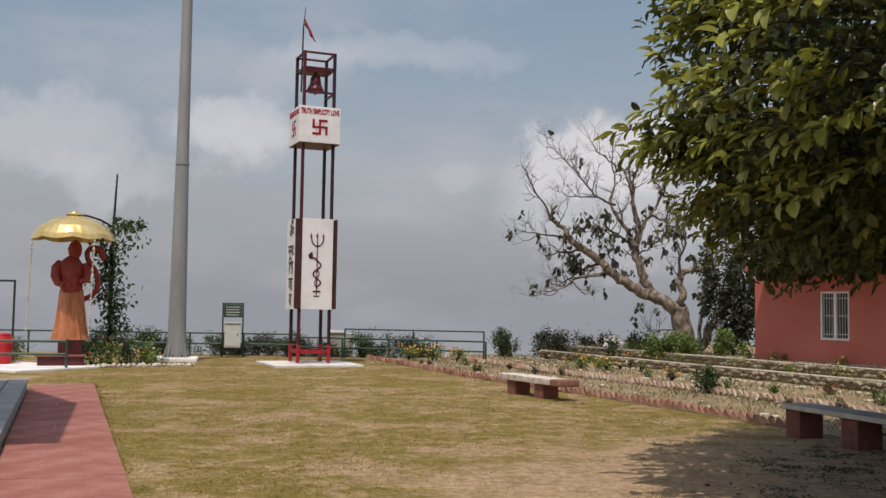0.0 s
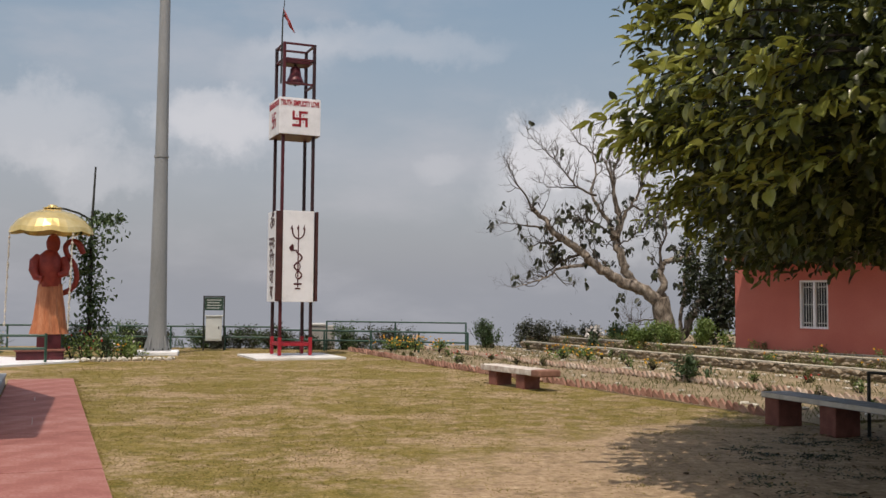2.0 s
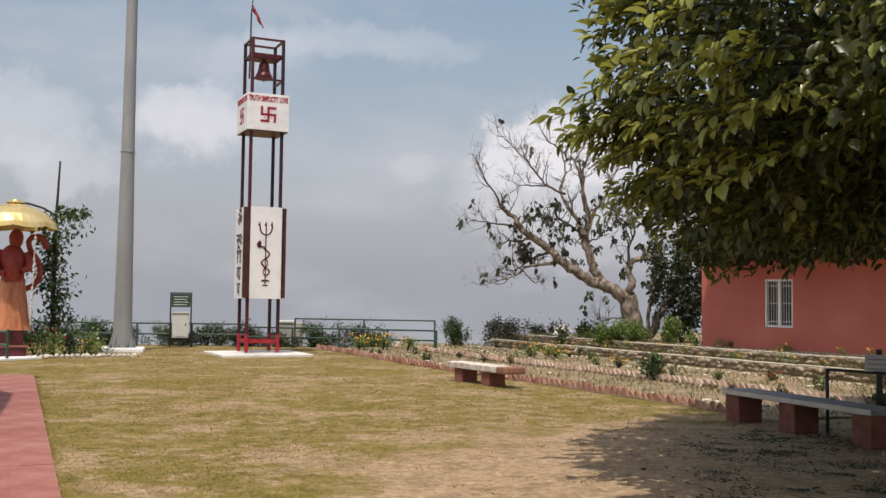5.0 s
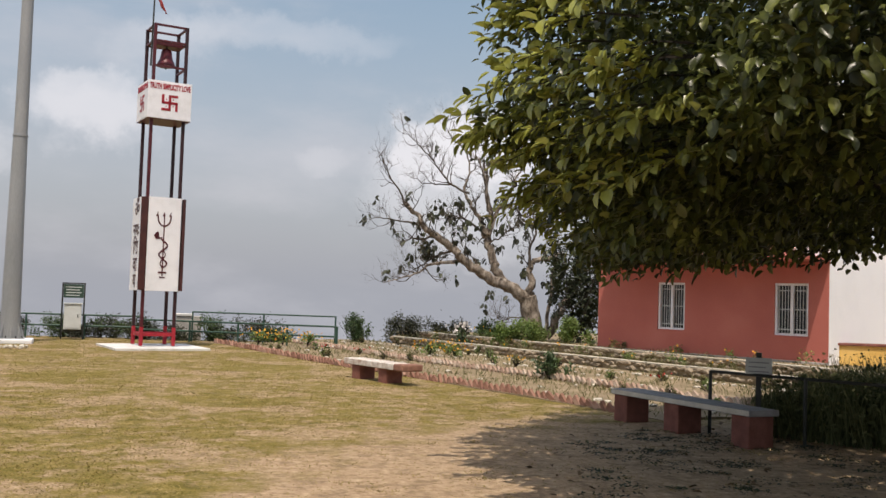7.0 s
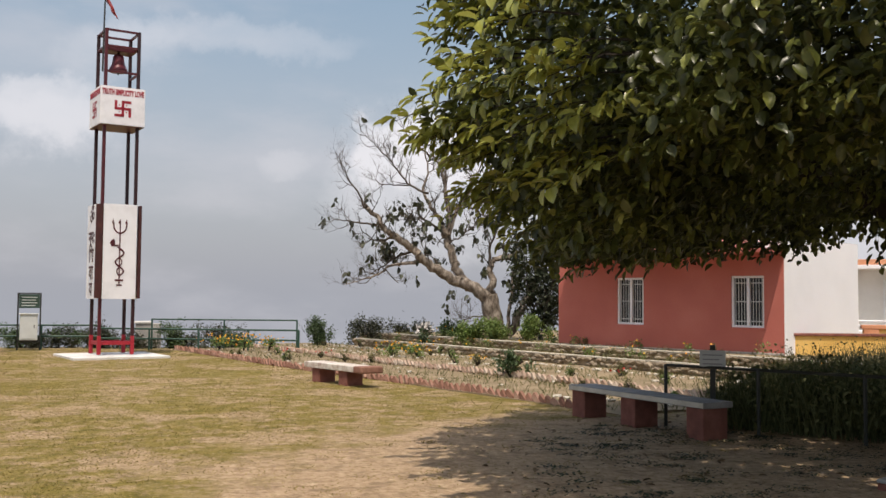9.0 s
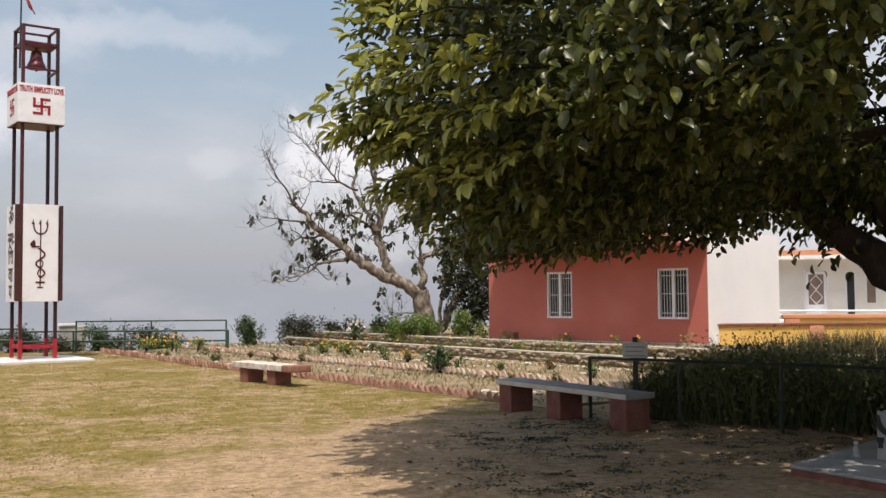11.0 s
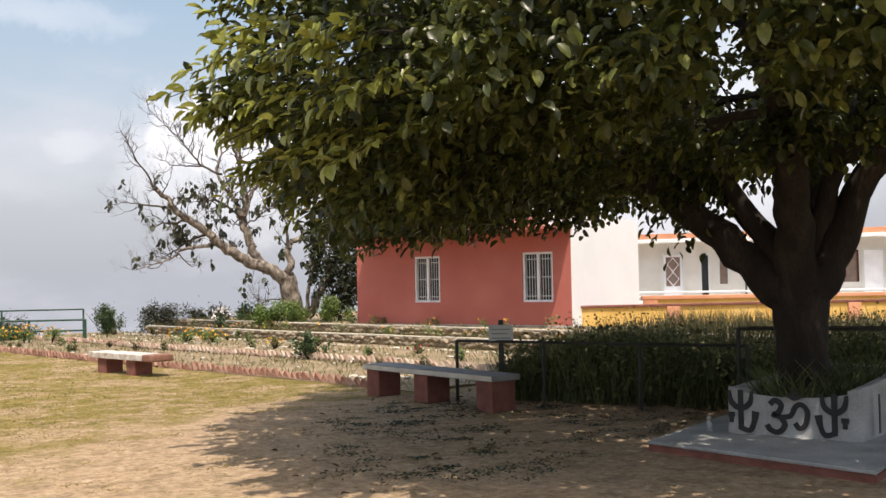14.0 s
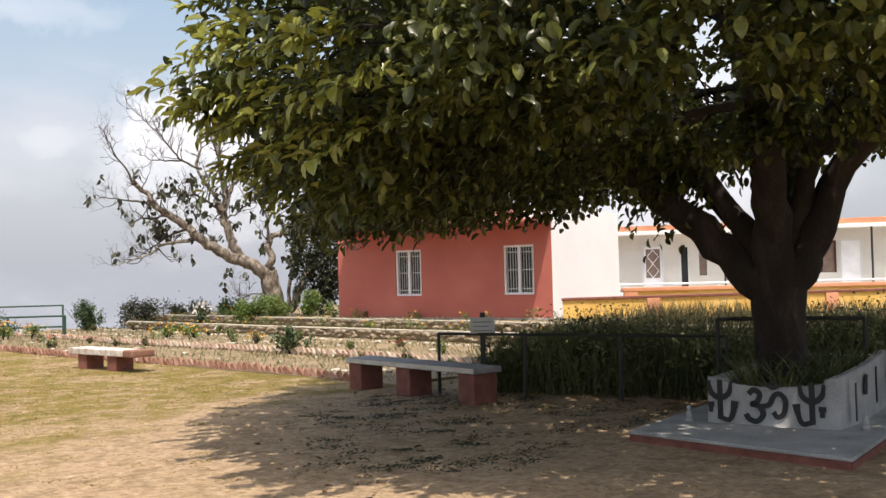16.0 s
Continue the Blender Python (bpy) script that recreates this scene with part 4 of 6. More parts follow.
def build_dead_tree():
    """A half-bare tree with pale crooked limbs and few leaves; x runs along the picture's right, z up, in units of 1.83 cm."""
    rng = np.random.default_rng(11)
    t = thing("bare_tree", "half-dead tree with pale crooked limbs and few leaves", "tree", Matrix.Translation((7.74, 32.1, 0.37)))
    u = 0.0183
    # runs of (right, up) with first and last radius in metres and how far each leans to the back
    main = [
        ([(1, -2), (-2, 35), (-7, 62), (-11, 84)], 0.36, 0.29, 0.0),
        ([(-9, 74), (-37, 94), (-72, 109), (-102, 124), (-132, 144), (-157, 169), (-182, 184), (-202, 197), (-213, 216), (-228, 230), (-237, 237)], 0.23, 0.05, -0.5),
        ([(-228, 230), (-257, 274), (-272, 304), (-282, 326)], 0.04, 0.010, -0.3),
        ([(-213, 205), (-245, 211), (-272, 214), (-306, 213)], 0.04, 0.008, 0.2),
        ([(-132, 144), (-162, 139), (-192, 134), (-212, 119), (-242, 109), (-272, 99)], 0.075, 0.010, -0.6),
        ([(-150, 160), (-178, 150), (-205, 130), (-215, 118)], 0.05, 0.012, 0.3),
        ([(-182, 184), (-212, 179), (-227, 178), (-242, 163)], 0.05, 0.012, -0.4),
        ([(-47, 97), (-67, 124), (-77, 154), (-84, 179), (-90, 196)], 0.165, 0.12, 0.3),
        ([(-88, 192), (-102, 224), (-117, 249), (-127, 269), (-117, 304), (-122, 344), (-114, 384)], 0.085, 0.012, 0.6),
        ([(-88, 192), (-82, 219), (-87, 244), (-92, 284), (-107, 324), (-117, 354)], 0.085, 0.012, -0.4),
        ([(-85, 192), (-72, 224), (-57, 249), (-42, 269), (-34, 294), (-17, 324), (-7, 342)], 0.08, 0.012, 0.5),
        ([(-77, 219), (-87, 274), (-82, 314), (-67, 354), (-57, 384)], 0.06, 0.010, 0.9),
        ([(-90, 194), (-112, 209), (-137, 219), (-152, 214), (-170, 222)], 0.05, 0.012, -0.5),
        ([(-122, 266), (-152, 279), (-172, 299), (-192, 324), (-212, 344), (-227, 359), (-245, 364)], 0.042, 0.008, -0.4),
        ([(-152, 279), (-182, 279), (-207, 284), (-227, 299)], 0.03, 0.008, 0.4),
        ([(-117, 334), (-142, 354), (-157, 369), (-167, 396)], 0.03, 0.007, 0.2),
        ([(-60, 250), (-35, 240), (-15, 228), (0, 235)], 0.04, 0.012, 0.2),
        ([(-84, 175), (-62, 190), (-45, 205), (-30, 212)], 0.035, 0.010, -0.6),
        ([(-7, 70), (-4, 104), (-7, 134), (3, 149), (28, 154), (55, 165)], 0.15, 0.06, 0.2),
        ([(-7, 134), (-8, 165), (5, 200), (2, 240), (15, 280)], 0.06, 0.012, 0.5),
        ([(22, 10), (28, 54), (36, 94), (38, 124), (48, 150)], 0.07, 0.04, 0.4),
        ([(28, 10), (43, 54), (63, 84), (78, 114), (113, 114)], 0.16, 0.08, 0.0),
        ([(-14, 44), (-42, 46), (-60, 40), (-75, 52)], 0.03, 0.008, -0.5),
    ]
    ends = []
    for k, (pts, r0, r1, lean) in enumerate(main):
        n = len(pts) - 1
        run = limb_points([((x - 0.012 * z) * u, lean * (i / n) ** 1.2 + (0.1 if 7 < k < 18 else 0.0), z * u) for i, (x, z) in enumerate(pts)], 4, rng, (0.035 if r0 > 0.1 else 0.022) if k else 0.01)
        rad = [r0 + (r1 - r0) * (i / (len(run) - 1)) ** 0.8 for i in range(len(run))]
        bm, fine = bmesh.new(), bmesh.new()
        tube(bm, run, rad, 10 if r0 > 0.1 else 6)
        if k and k not in (21,):
            for i in range(9 if r0 > 0.12 else 4, len(run), 1 if r0 < 0.07 else 2):
                for s in range(2 if rng.random() < 0.35 else 1):
                    d = (run[i] - run[i - 1]).normalized()
                    way = (d * 0.7 + Vector(rng.normal(0, 0.65, 3)) + Vector((0, 0, 0.35))).normalized()
                    twigs(fine, run[i], way, rng.uniform(0.28, 0.62), min(0.022, rad[i] * 0.65), 3, rng, ends, 0.35, 0.6)
        limb = part("trunk" if k == 0 else "limb", bm, M_DEADBARK if r0 > 0.06 else M_DEADTWIG, t, "pale peeling trunk" if k == 0 else "", True)
        if len(fine.verts):
            tagged(part("twig_growth", fine, M_DEADTWIG, limb), "thin dark dry twigs", kind="stuff")
        else:
            fine.free()
    E = np.array([tuple(p) for p, d in ends])
    mid = np.exp(-(((E[:, 0] + 2.3) / 1.5) ** 2 + ((E[:, 2] - 3.2) / 1.25) ** 2)) + 0.5 * np.exp(-(((E[:, 0] - 0.2) / 0.8) ** 2 + ((E[:, 2] - 2.6) / 1.5) ** 2))
    C = E[rng.random(len(E)) < 0.115 * mid + 0.003]
    C = np.concatenate([C, np.array([[-5.72, 0.2, 3.92], [-5.70, 0.2, 4.02], [-5.66, 0.15, 3.84]])])
    per = 4
    n = len(C) * per
    base = np.repeat(C, per, 0) + rng.normal(0, 0.06, (n, 3))
    D = unit(rng, n) * 0.7 + np.array([0, 0, -0.9])
    L = rng.uniform(0.13, 0.25, n)
    ob = tagged(new("crown", leaf_mesh("crown", base, D, unit(rng, n) + np.array([0, -0.6, 0.4]), L, L * 0.58, M_DRYLEAF)), "sparse dull leaves")
    ob.parent = t


build_dead_tree()


# ---- buildings behind the house ----
def frame_from(a, b, z):
    """A pose at plan point a, with x running towards b and y to the back."""
    d = Vector((b[0] - a[0], b[1] - a[1]))
    return Matrix.Translation((a[0], a[1], z)) @ Matrix.Rotation(math.atan2(d.y, d.x), 4, "Z"), d.length


# cream wash, its colour darkened for the shade under the guesthouse eave
M_SHADECREAM = surface("shaded_cream_wash", [(0.44, 0.42, 0.38), (0.56, 0.54, 0.49), (0.64, 0.62, 0.58)], 0.85, 1.2, 30, 0.12)
M_SHUTTER = surface("faded_brown_shutter", [(0.13, 0.085, 0.065), (0.20, 0.14, 0.11), (0.27, 0.20, 0.16)], 0.7, 4, 50, 0.15)


def build_guesthouse():
    m, n = frame_from((19.2, 30.8), (30.6, 21.3), 0.0)
    g = thing("guesthouse", "long white single-storey building with red roof edge", "building", m)
    holes = [(1.46, 2.22, 0.86, 2.50), (2.75, 3.10, 0.86, 2.46), (3.36, 3.74, 1.40, 2.46), (7.35, 7.85, 1.40, 2.46), (7.95, 8.65, 0.86, 2.50)]
    bm = bmesh.new()
    pierced_wall(bm, 0.0, n, -0.1, 2.86, 0.0, 0.23, holes)
    part("wall", bm, M_SHADECREAM, g, "off-white front wall")
    for x0, x1, y0, y1 in ((0, 0.23, 0.23, 5), (n - 0.23, n, 0.23, 5), (0.23, n - 0.23, 4.77, 5)):
        part("wall", boxbm(x0, x1, y0, y1, -0.1, 2.86), M_WHITEWASH, g)
    part("roof", boxbm(-0.1, n + 0.1, -0.85, 5.1, 2.86, 2.98, 0.01), M_WHITEWASH, g, "flat roof slab")
    part("parapet", boxbm(-0.1, n + 0.1, -0.78, -0.6, 2.985, 3.16, 0.01), M_ORANGE, g, "red painted roof edge")
    part("veranda_floor", boxbm(-0.2, n, -1.6, -0.005, -0.1, 0.85, 0.01), M_WHITEWASH, g, "white veranda plinth")
    for k, (a, b, c, d) in enumerate(holes):
        o = part("door" if c < 1 else "window", bmesh.new(), M_WHITE, g)
        bm = bmesh.new()
        for p in ((a, a + 0.06, c, d), (b - 0.06, b, c, d), (a + 0.06, b - 0.06, d - 0.06, d)):
            box(bm, p[0], p[1], -0.03, 0.1, p[2], p[3], 0.005)
        part("door_frame" if c < 1 else "window_frame", bm, M_CABINET if k != 3 else M_BROWN, o)
        dark = [M_WHITE, M_GLASS, M_SHUTTER, M_SHUTTER, M_WHITE][k]
        part("leaf", boxbm(a + 0.06, b - 0.06, 0.05, 0.09, c, d - 0.06), dark, o)
        if k == 0:
            part("glazing", boxbm(a + 0.14, b - 0.14, 0.035, 0.049, 1.35, 2.36), M_SHUTTER, o)
            for s in (-1, 1):
                mid, h = (a + b) / 2, 0.24
                for z in (1.60, 2.10):
                    bm = bmesh.new()
                    tube(bm, [(mid, 0.02, z - h), (mid + s * 0.2, 0.02, z), (mid, 0.02, z + h)], 0.018, 4)
                    part("lattice", bm, M_WHITE, o)
    for x in (4.3, 8.9):
        part("veranda_post", tubebm([(x, -0.62, 0.85), (x, -0.62, 2.86)], 0.035, 8), M_DARKIRON, g)
    r = thing("veranda_rail", "white pipe rail along the veranda", "railing", m)
    for z in (1.02, 1.16):
        part("rail", tubebm([(-0.2, -1.5, z), (n, -1.5, z)], 0.035, 6), M_WHITE, r)
    for k in range(8):
        part("post", tubebm([(0.1 + k * 2.0, -1.5, 0.85), (0.1 + k * 2.0, -1.5, 1.16)], 0.03, 6), M_WHITE, r)


build_guesthouse()


def build_compound_walls():
    m, n = frame_from((12.9, 22.45), (25.6, 19.4), 0.0)
    w = thing("compound_wall", "low yellow compound wall with brown weathered coping", "wall", m)
    part("wall", boxbm(0, n, 0, 0.23, -0.1, 0.92), M_YELLOW, w, "yellow lime-washed wall")
    x = 0.0
    while x < n:
        e = min(x + 1.9, n)
        part("coping", boxbm(x + 0.01, e - 0.01, -0.05, 0.28, 0.924, 0.985, 0.012), M_BRICKPIER, w, "weathered brown coping")
        x = e
    for x in (2.35, 7.3, 11.2):
        part("pier", boxbm(x, x + 0.36, -0.06, -0.003, -0.1, 0.92, 0.012), M_ORANGE, w, "orange pier")
    m, n = frame_from((16.6, 25.2), (27.5, 20.0), 0.0)
    t = thing("terrace_parapet", "orange and yellow terrace parapet", "wall", m)
    part("wall", boxbm(0, n, 0, 0.2, -0.1, 1.02), M_YELLOW, t)
    part("coping", boxbm(-0.05, n, -0.06, 0.26, 1.024, 1.13, 0.012), M_ORANGE, t, "orange coping")
    for x in (0.0, 4.6, 8.6):
        part("pier", boxbm(x, x + 0.4, -0.05, -0.003, -0.1, 1.02, 0.012), M_ORANGE, t, "orange pier")


build_compound_walls()


# ---- planter round the tree ----
PLANT, _ = frame_from((7.07, 8.60), (7.77, 7.58), 0.0)


def build_planter():
    pl = thing("planter_plinth", "grey cement plinth with red edge under the tree", "plinth", PLANT)
    for name, grow, z0, z1, mt, label in (("edge_course", 0.0, -0.05, 0.055, M_BRICKPIER, "red painted edge"), ("top_slab", 0.012, 0.058, 0.09, M_PLANTER, "grey cement top")):
        bm = bmesh.new()
        lo = [bm.verts.new((x + grow * sx, y + grow * sy, z0)) for x, y, sx, sy in ((-0.52, -0.84, -1, -1), (1.66, -1.40, 1, -1), (1.80, 2.9, 1, 1), (-0.42, 2.9, -1, 1))]
        hi = [bm.verts.new((v.co.x, v.co.y, z1)) for v in lo]
        bm.faces.new(hi)
        bm.faces.new(lo[::-1])
        for k in range(4):
            bm.faces.new((lo[k], lo[(k + 1) % 4], hi[(k + 1) % 4], hi[k]))
        bmesh.ops.bevel(bm, geom=list(bm.edges), offset=0.012, segments=2, affect="EDGES")
        part(name, bm, mt, pl, label)
    p = thing("tree_planter", "grey plastered tree planter painted with black symbols", "planter", PLANT)

    def wall(fn, name, label):
        """A wall bent along fn(s) -> x, y, top height for s from 0 to 1."""
        bm = bmesh.new()
        rows = []
        for i in range(17):
            s = i / 16
            x, y, top, nx, ny = fn(s)
            rows.append([bm.verts.new((x - nx * 0.05 * k, y - ny * 0.05 * k, z)) for k, z in ((0.12, 0.09), (0, 0.30), (-0.1, top - 0.02), (-0.5, top), (-2.6, top - 0.02), (-2.6, 0.09))])
        for a, b in zip(rows, rows[1:]):
            for k in range(5):
                bm.faces.new((a[k], a[k + 1], b[k + 1], b[k]))
        bm.faces.new(rows[0])
        bm.faces.new(rows[-1][::-1])
        return part(name, bm, M_PLANTER, p, label)

    wall(lambda s: (1.28 * s, 0.0, 0.56 - 0.10 * math.sin(math.pi * s) ** 0.6 + 0.02 * s, 0, 1), "front_wall", "front wall with painted symbols")
    wall(lambda s: (1.28 + 0.10 * math.sin(math.pi * s), 2.6 * s + 0.0, 0.58 + 0.08 * min(1, s * 1.6), -1, 0), "side_wall", "")
    wall(lambda s: (0.0, 2.6 * s, 0.55, 1, 0), "side_wall", "")
    wall(lambda s: (1.28 * s, 2.6, 0.6, 0, -1), "back_wall", "")
    bm = boxbm(0.1, 1.2, 0.1, 2.5, 0.0, 0.42)
    part("soil", bm, M_SOIL, p)
    y = -0.012

    def trident(bm, x, flip=1):
        stroke(bm, [(x, 0.13), (x, 0.53)], 0.055, y)
        brush(bm, [(x - 0.115, 0.52), (x - 0.09, 0.40), (x, 0.345), (x + 0.09, 0.40), (x + 0.115, 0.52)], [0.03, 0.055, 0.06, 0.055, 0.03], y - 0.002)
        brush(bm, [(x, 0.15), (x - 0.09 * flip, 0.13), (x - 0.13 * flip, 0.21), (x - 0.15 * flip, 0.32)], [0.05, 0.05, 0.05, 0.075], y - 0.003)
        stroke(bm, [(x + 0.06 * flip, 0.28), (x + 0.13 * flip, 0.28)], 0.05, y - 0.003)
        stroke(bm, [(x + 0.095 * flip, 0.20), (x + 0.095 * flip, 0.30)], 0.045, y - 0.004)

    for x, f in ((0.13, -1), (1.03, 1)):
        bm = bmesh.new()
        trident(bm, x, f)
        part("painted_trident", bm, M_BLACKPAINT, p, "black painted trident")
    bm = bmesh.new()
    brush(bm, [(0.42, 0.40), (0.47, 0.44), (0.53, 0.40), (0.50, 0.32), (0.45, 0.30), (0.52, 0.28), (0.56, 0.20), (0.50, 0.13), (0.42, 0.15), (0.39, 0.20)], 0.055, y)
    brush(bm, [(0.54, 0.28), (0.62, 0.30), (0.67, 0.39), (0.73, 0.41), (0.78, 0.34), (0.76, 0.22), (0.70, 0.18), (0.66, 0.23)], 0.05, y - 0.002)
    brush(bm, [(0.60, 0.50), (0.66, 0.465), (0.73, 0.50)], 0.04, y - 0.003)
    stroke(bm, [(0.645, 0.53), (0.685, 0.53)], 0.035, y - 0.004)
    part("painted_om", bm, M_BLACKPAINT, p, "black painted om sign")
    for pts, w in (([(0.25, 0.15), (0.25, 0.52)], 0.07), ([(0.75, 0.35), (0.78, 0.55)], 0.12), ([(1.3, 0.2), (1.3, 0.58)], 0.08)):
        bm = bmesh.new()
        stroke(bm, pts, w, y)
        bm.transform(Matrix.Translation((1.37, 0, 0)) @ Matrix.Rotation(radians(90), 4, "Z"))
        part("painted_mark", bm, M_BLACKPAINT, p)
    rng = np.random.default_rng(3)
    n = 520
    P = np.stack([rng.uniform(0.12, 1.18, n), rng.uniform(0.12, 2.45, n), np.full(n, 0.40)], 1)
    me = blade_mesh("planter_grass", P, rng.uniform(0.12, 0.42, n), rng.uniform(0.012, 0.03, n), 0.9, M_WEED, rng)
    tagged(new("planter_grass", me), "long strap-leaved grass filling the planter", "grass", kind="stuff").matrix_basis = PLANT
    for k, (x, yy, s, leanx) in enumerate(((-0.22, -0.02, 0.7, 0.02), (1.52, 0.10, 0.8, -0.03))):
        bm = bmesh.new()
        lathe(bm, [(0.055, 0.0), (0.06, 0.03), (0.035, 0.05), (0.045, 0.10), (0.03, 0.15), (0.018, 0.165), (0.034, 0.19), (0.03, 0.215), (0.01, 0.235)], 12, Matrix.Translation((leanx, 0, 0.09)) @ Matrix.Scale(s, 4))
        solid("figurine", bm, M_PLANTER, "small pale worn figurine beside the planter", "figurine", m=PLANT @ Matrix.Translation((x, yy, 0)), smooth=True)


build_planter()


# ---- railings ----
def build_rail(name, label, runs, material, group, net=False):
    """Runs of (start, end, top, bars, posts): pipes between plan points."""
    r = thing(name, label, "railing", None, group)
    for a, b, top, bars, posts, rad in runs:
        a, b = Vector((*a, 0)), Vector((*b, 0))
        for z in bars:
            part("bar", tubebm([a + Vector((0, 0, z)), b + Vector((0, 0, z))], rad * 0.9, 6), material, r)
        for k in range(posts):
            p = a.lerp(b, k / (posts - 1))
            part("post", tubebm([p + Vector((0, 0, -0.1)), p + Vector((0, 0, top))], rad, 6), material, r)
    return r


build_rail("garden_rail", "dark iron pipe rail beside the stone bench", [((5.97, 13.28), (8.45, 10.05), 0.84, (0.83,), 4, 0.024)], M_DARKIRON, "garden rails")
build_rail("garden_rail", "dark iron pipe rail behind the tree trunk", [((8.38, 10.12), (9.62, 9.02), 1.05, (1.04, 0.12), 2, 0.03)], M_DARKIRON, "garden rails")
build_rail("edge_rail", "green pipe railing along the hilltop edge", [
    ((-24.0, 34.6), (-5.2, 34.9), 0.80, (0.79, 0.42), 11, 0.035), ((-5.2, 34.9), (1.35, 33.1), 0.70, (0.69, 0.36), 5, 0.035)], M_GREENRAIL, "edge rails")
build_rail("edge_rail", "dark green upper railing at the viewpoint steps", [((-3.5, 34.6), (1.3, 33.6), 1.02, (1.01,), 3, 0.03)], M_GREENRAIL, "edge rails")

build_rail("edge_rail", "low green rail beside the white paving", [((-17.0, 24.6), (-10.0, 26.35), 0.80, (0.74, 0.40), 4, 0.04)], M_GREENRAIL, "edge rails")


# ---- notices ----
def build_notices():
    m = Matrix.Translation((-7.35, 34.3, 0)) @ Matrix.Rotation(radians(12), 4, "Z")
    b = thing("notice_board", "green notice board on a frame above a pale cabinet", "notice board", m)
    for x in (-0.34, 0.34):
        part("leg", boxbm(x - 0.025, x + 0.025, -0.02, 0.02, -0.1, 1.86, 0.004), M_DARKIRON, b)
    part("crossbar", boxbm(-0.315, 0.315, -0.02, 0.02, 1.82, 1.86), M_DARKIRON, b)
    part("board", boxbm(-0.31, 0.31, -0.012, 0.012, 1.36, 1.81, 0.003), M_SIGNGREEN, b, "dark green board")
    for k in range(4):
        part("writing", boxbm(-0.24, 0.24 - 0.05 * (k % 2), -0.016, -0.013, 1.70 - k * 0.09, 1.725 - k * 0.09), M_CABINET, b)
    c = part("cabinet", boxbm(-0.27, 0.27, -0.2, 0.03, 0.32, 1.15, 0.012), M_CABINET, b, "pale metal cabinet")
    part("cabinet_door", boxbm(-0.23, 0.23, -0.212, -0.202, 0.37, 1.08, 0.004), M_CABINET, c)
    part("handle", boxbm(0.15, 0.18, -0.228, -0.213, 0.72, 0.82, 0.003), M_DARKIRON, c)
    part("cabinet_roof", boxbm(-0.3, 0.3, -0.24, 0.05, 1.152, 1.19, 0.008), M_CABINET, c)
    part("shelf", boxbm(-0.30, 0.30, -0.1, 0.1, 0.24, 0.315), M_DARKIRON, b)
    m = Matrix.Translation((6.42, 12.75, 0)) @ Matrix.Rotation(radians(-28), 4, "Z")
    s = thing("notice_sign", "small weathered white notice on an iron post", "sign", m)
    part("post", boxbm(-0.035, 0.035, 0.0, 0.05, -0.05, 1.13, 0.006), M_DARKIRON, s)
    part("plate", boxbm(-0.17, 0.17, -0.018, -0.004, 0.84, 1.06, 0.004), M_CABINET, s, "white painted plate")
    for k in range(3):
        part("writing", boxbm(-0.13, 0.13 - 0.04 * (k % 2), -0.023, -0.019, 0.99 - k * 0.06, 1.005 - k * 0.06), M_STEEL, s)


build_notices()


def build_far_block():
    # plain pale block added in place of a small hazy building far off
    t = thing("far_block", "small pale block behind the edge railing, stand-in for a distant building", "tank", pose(-3.85, 36.6, -0.4, 0, 0, 6))
    part("body", boxbm(-0.44, 0.44, -0.4, 0.4, 0.0, 1.22, 0.02), M_CONCRETE, t)
    part("lid", boxbm(-0.48, 0.10, -0.44, 0.44, 1.222, 1.30, 0.015), M_SLABWHITE, t, "pale slab lid")


build_far_block()


# ---- statue corner ----
SHRINE = Matrix.Translation((-10.45, 27.7, 0)) @ Matrix.Rotation(radians(20), 4, "Z")


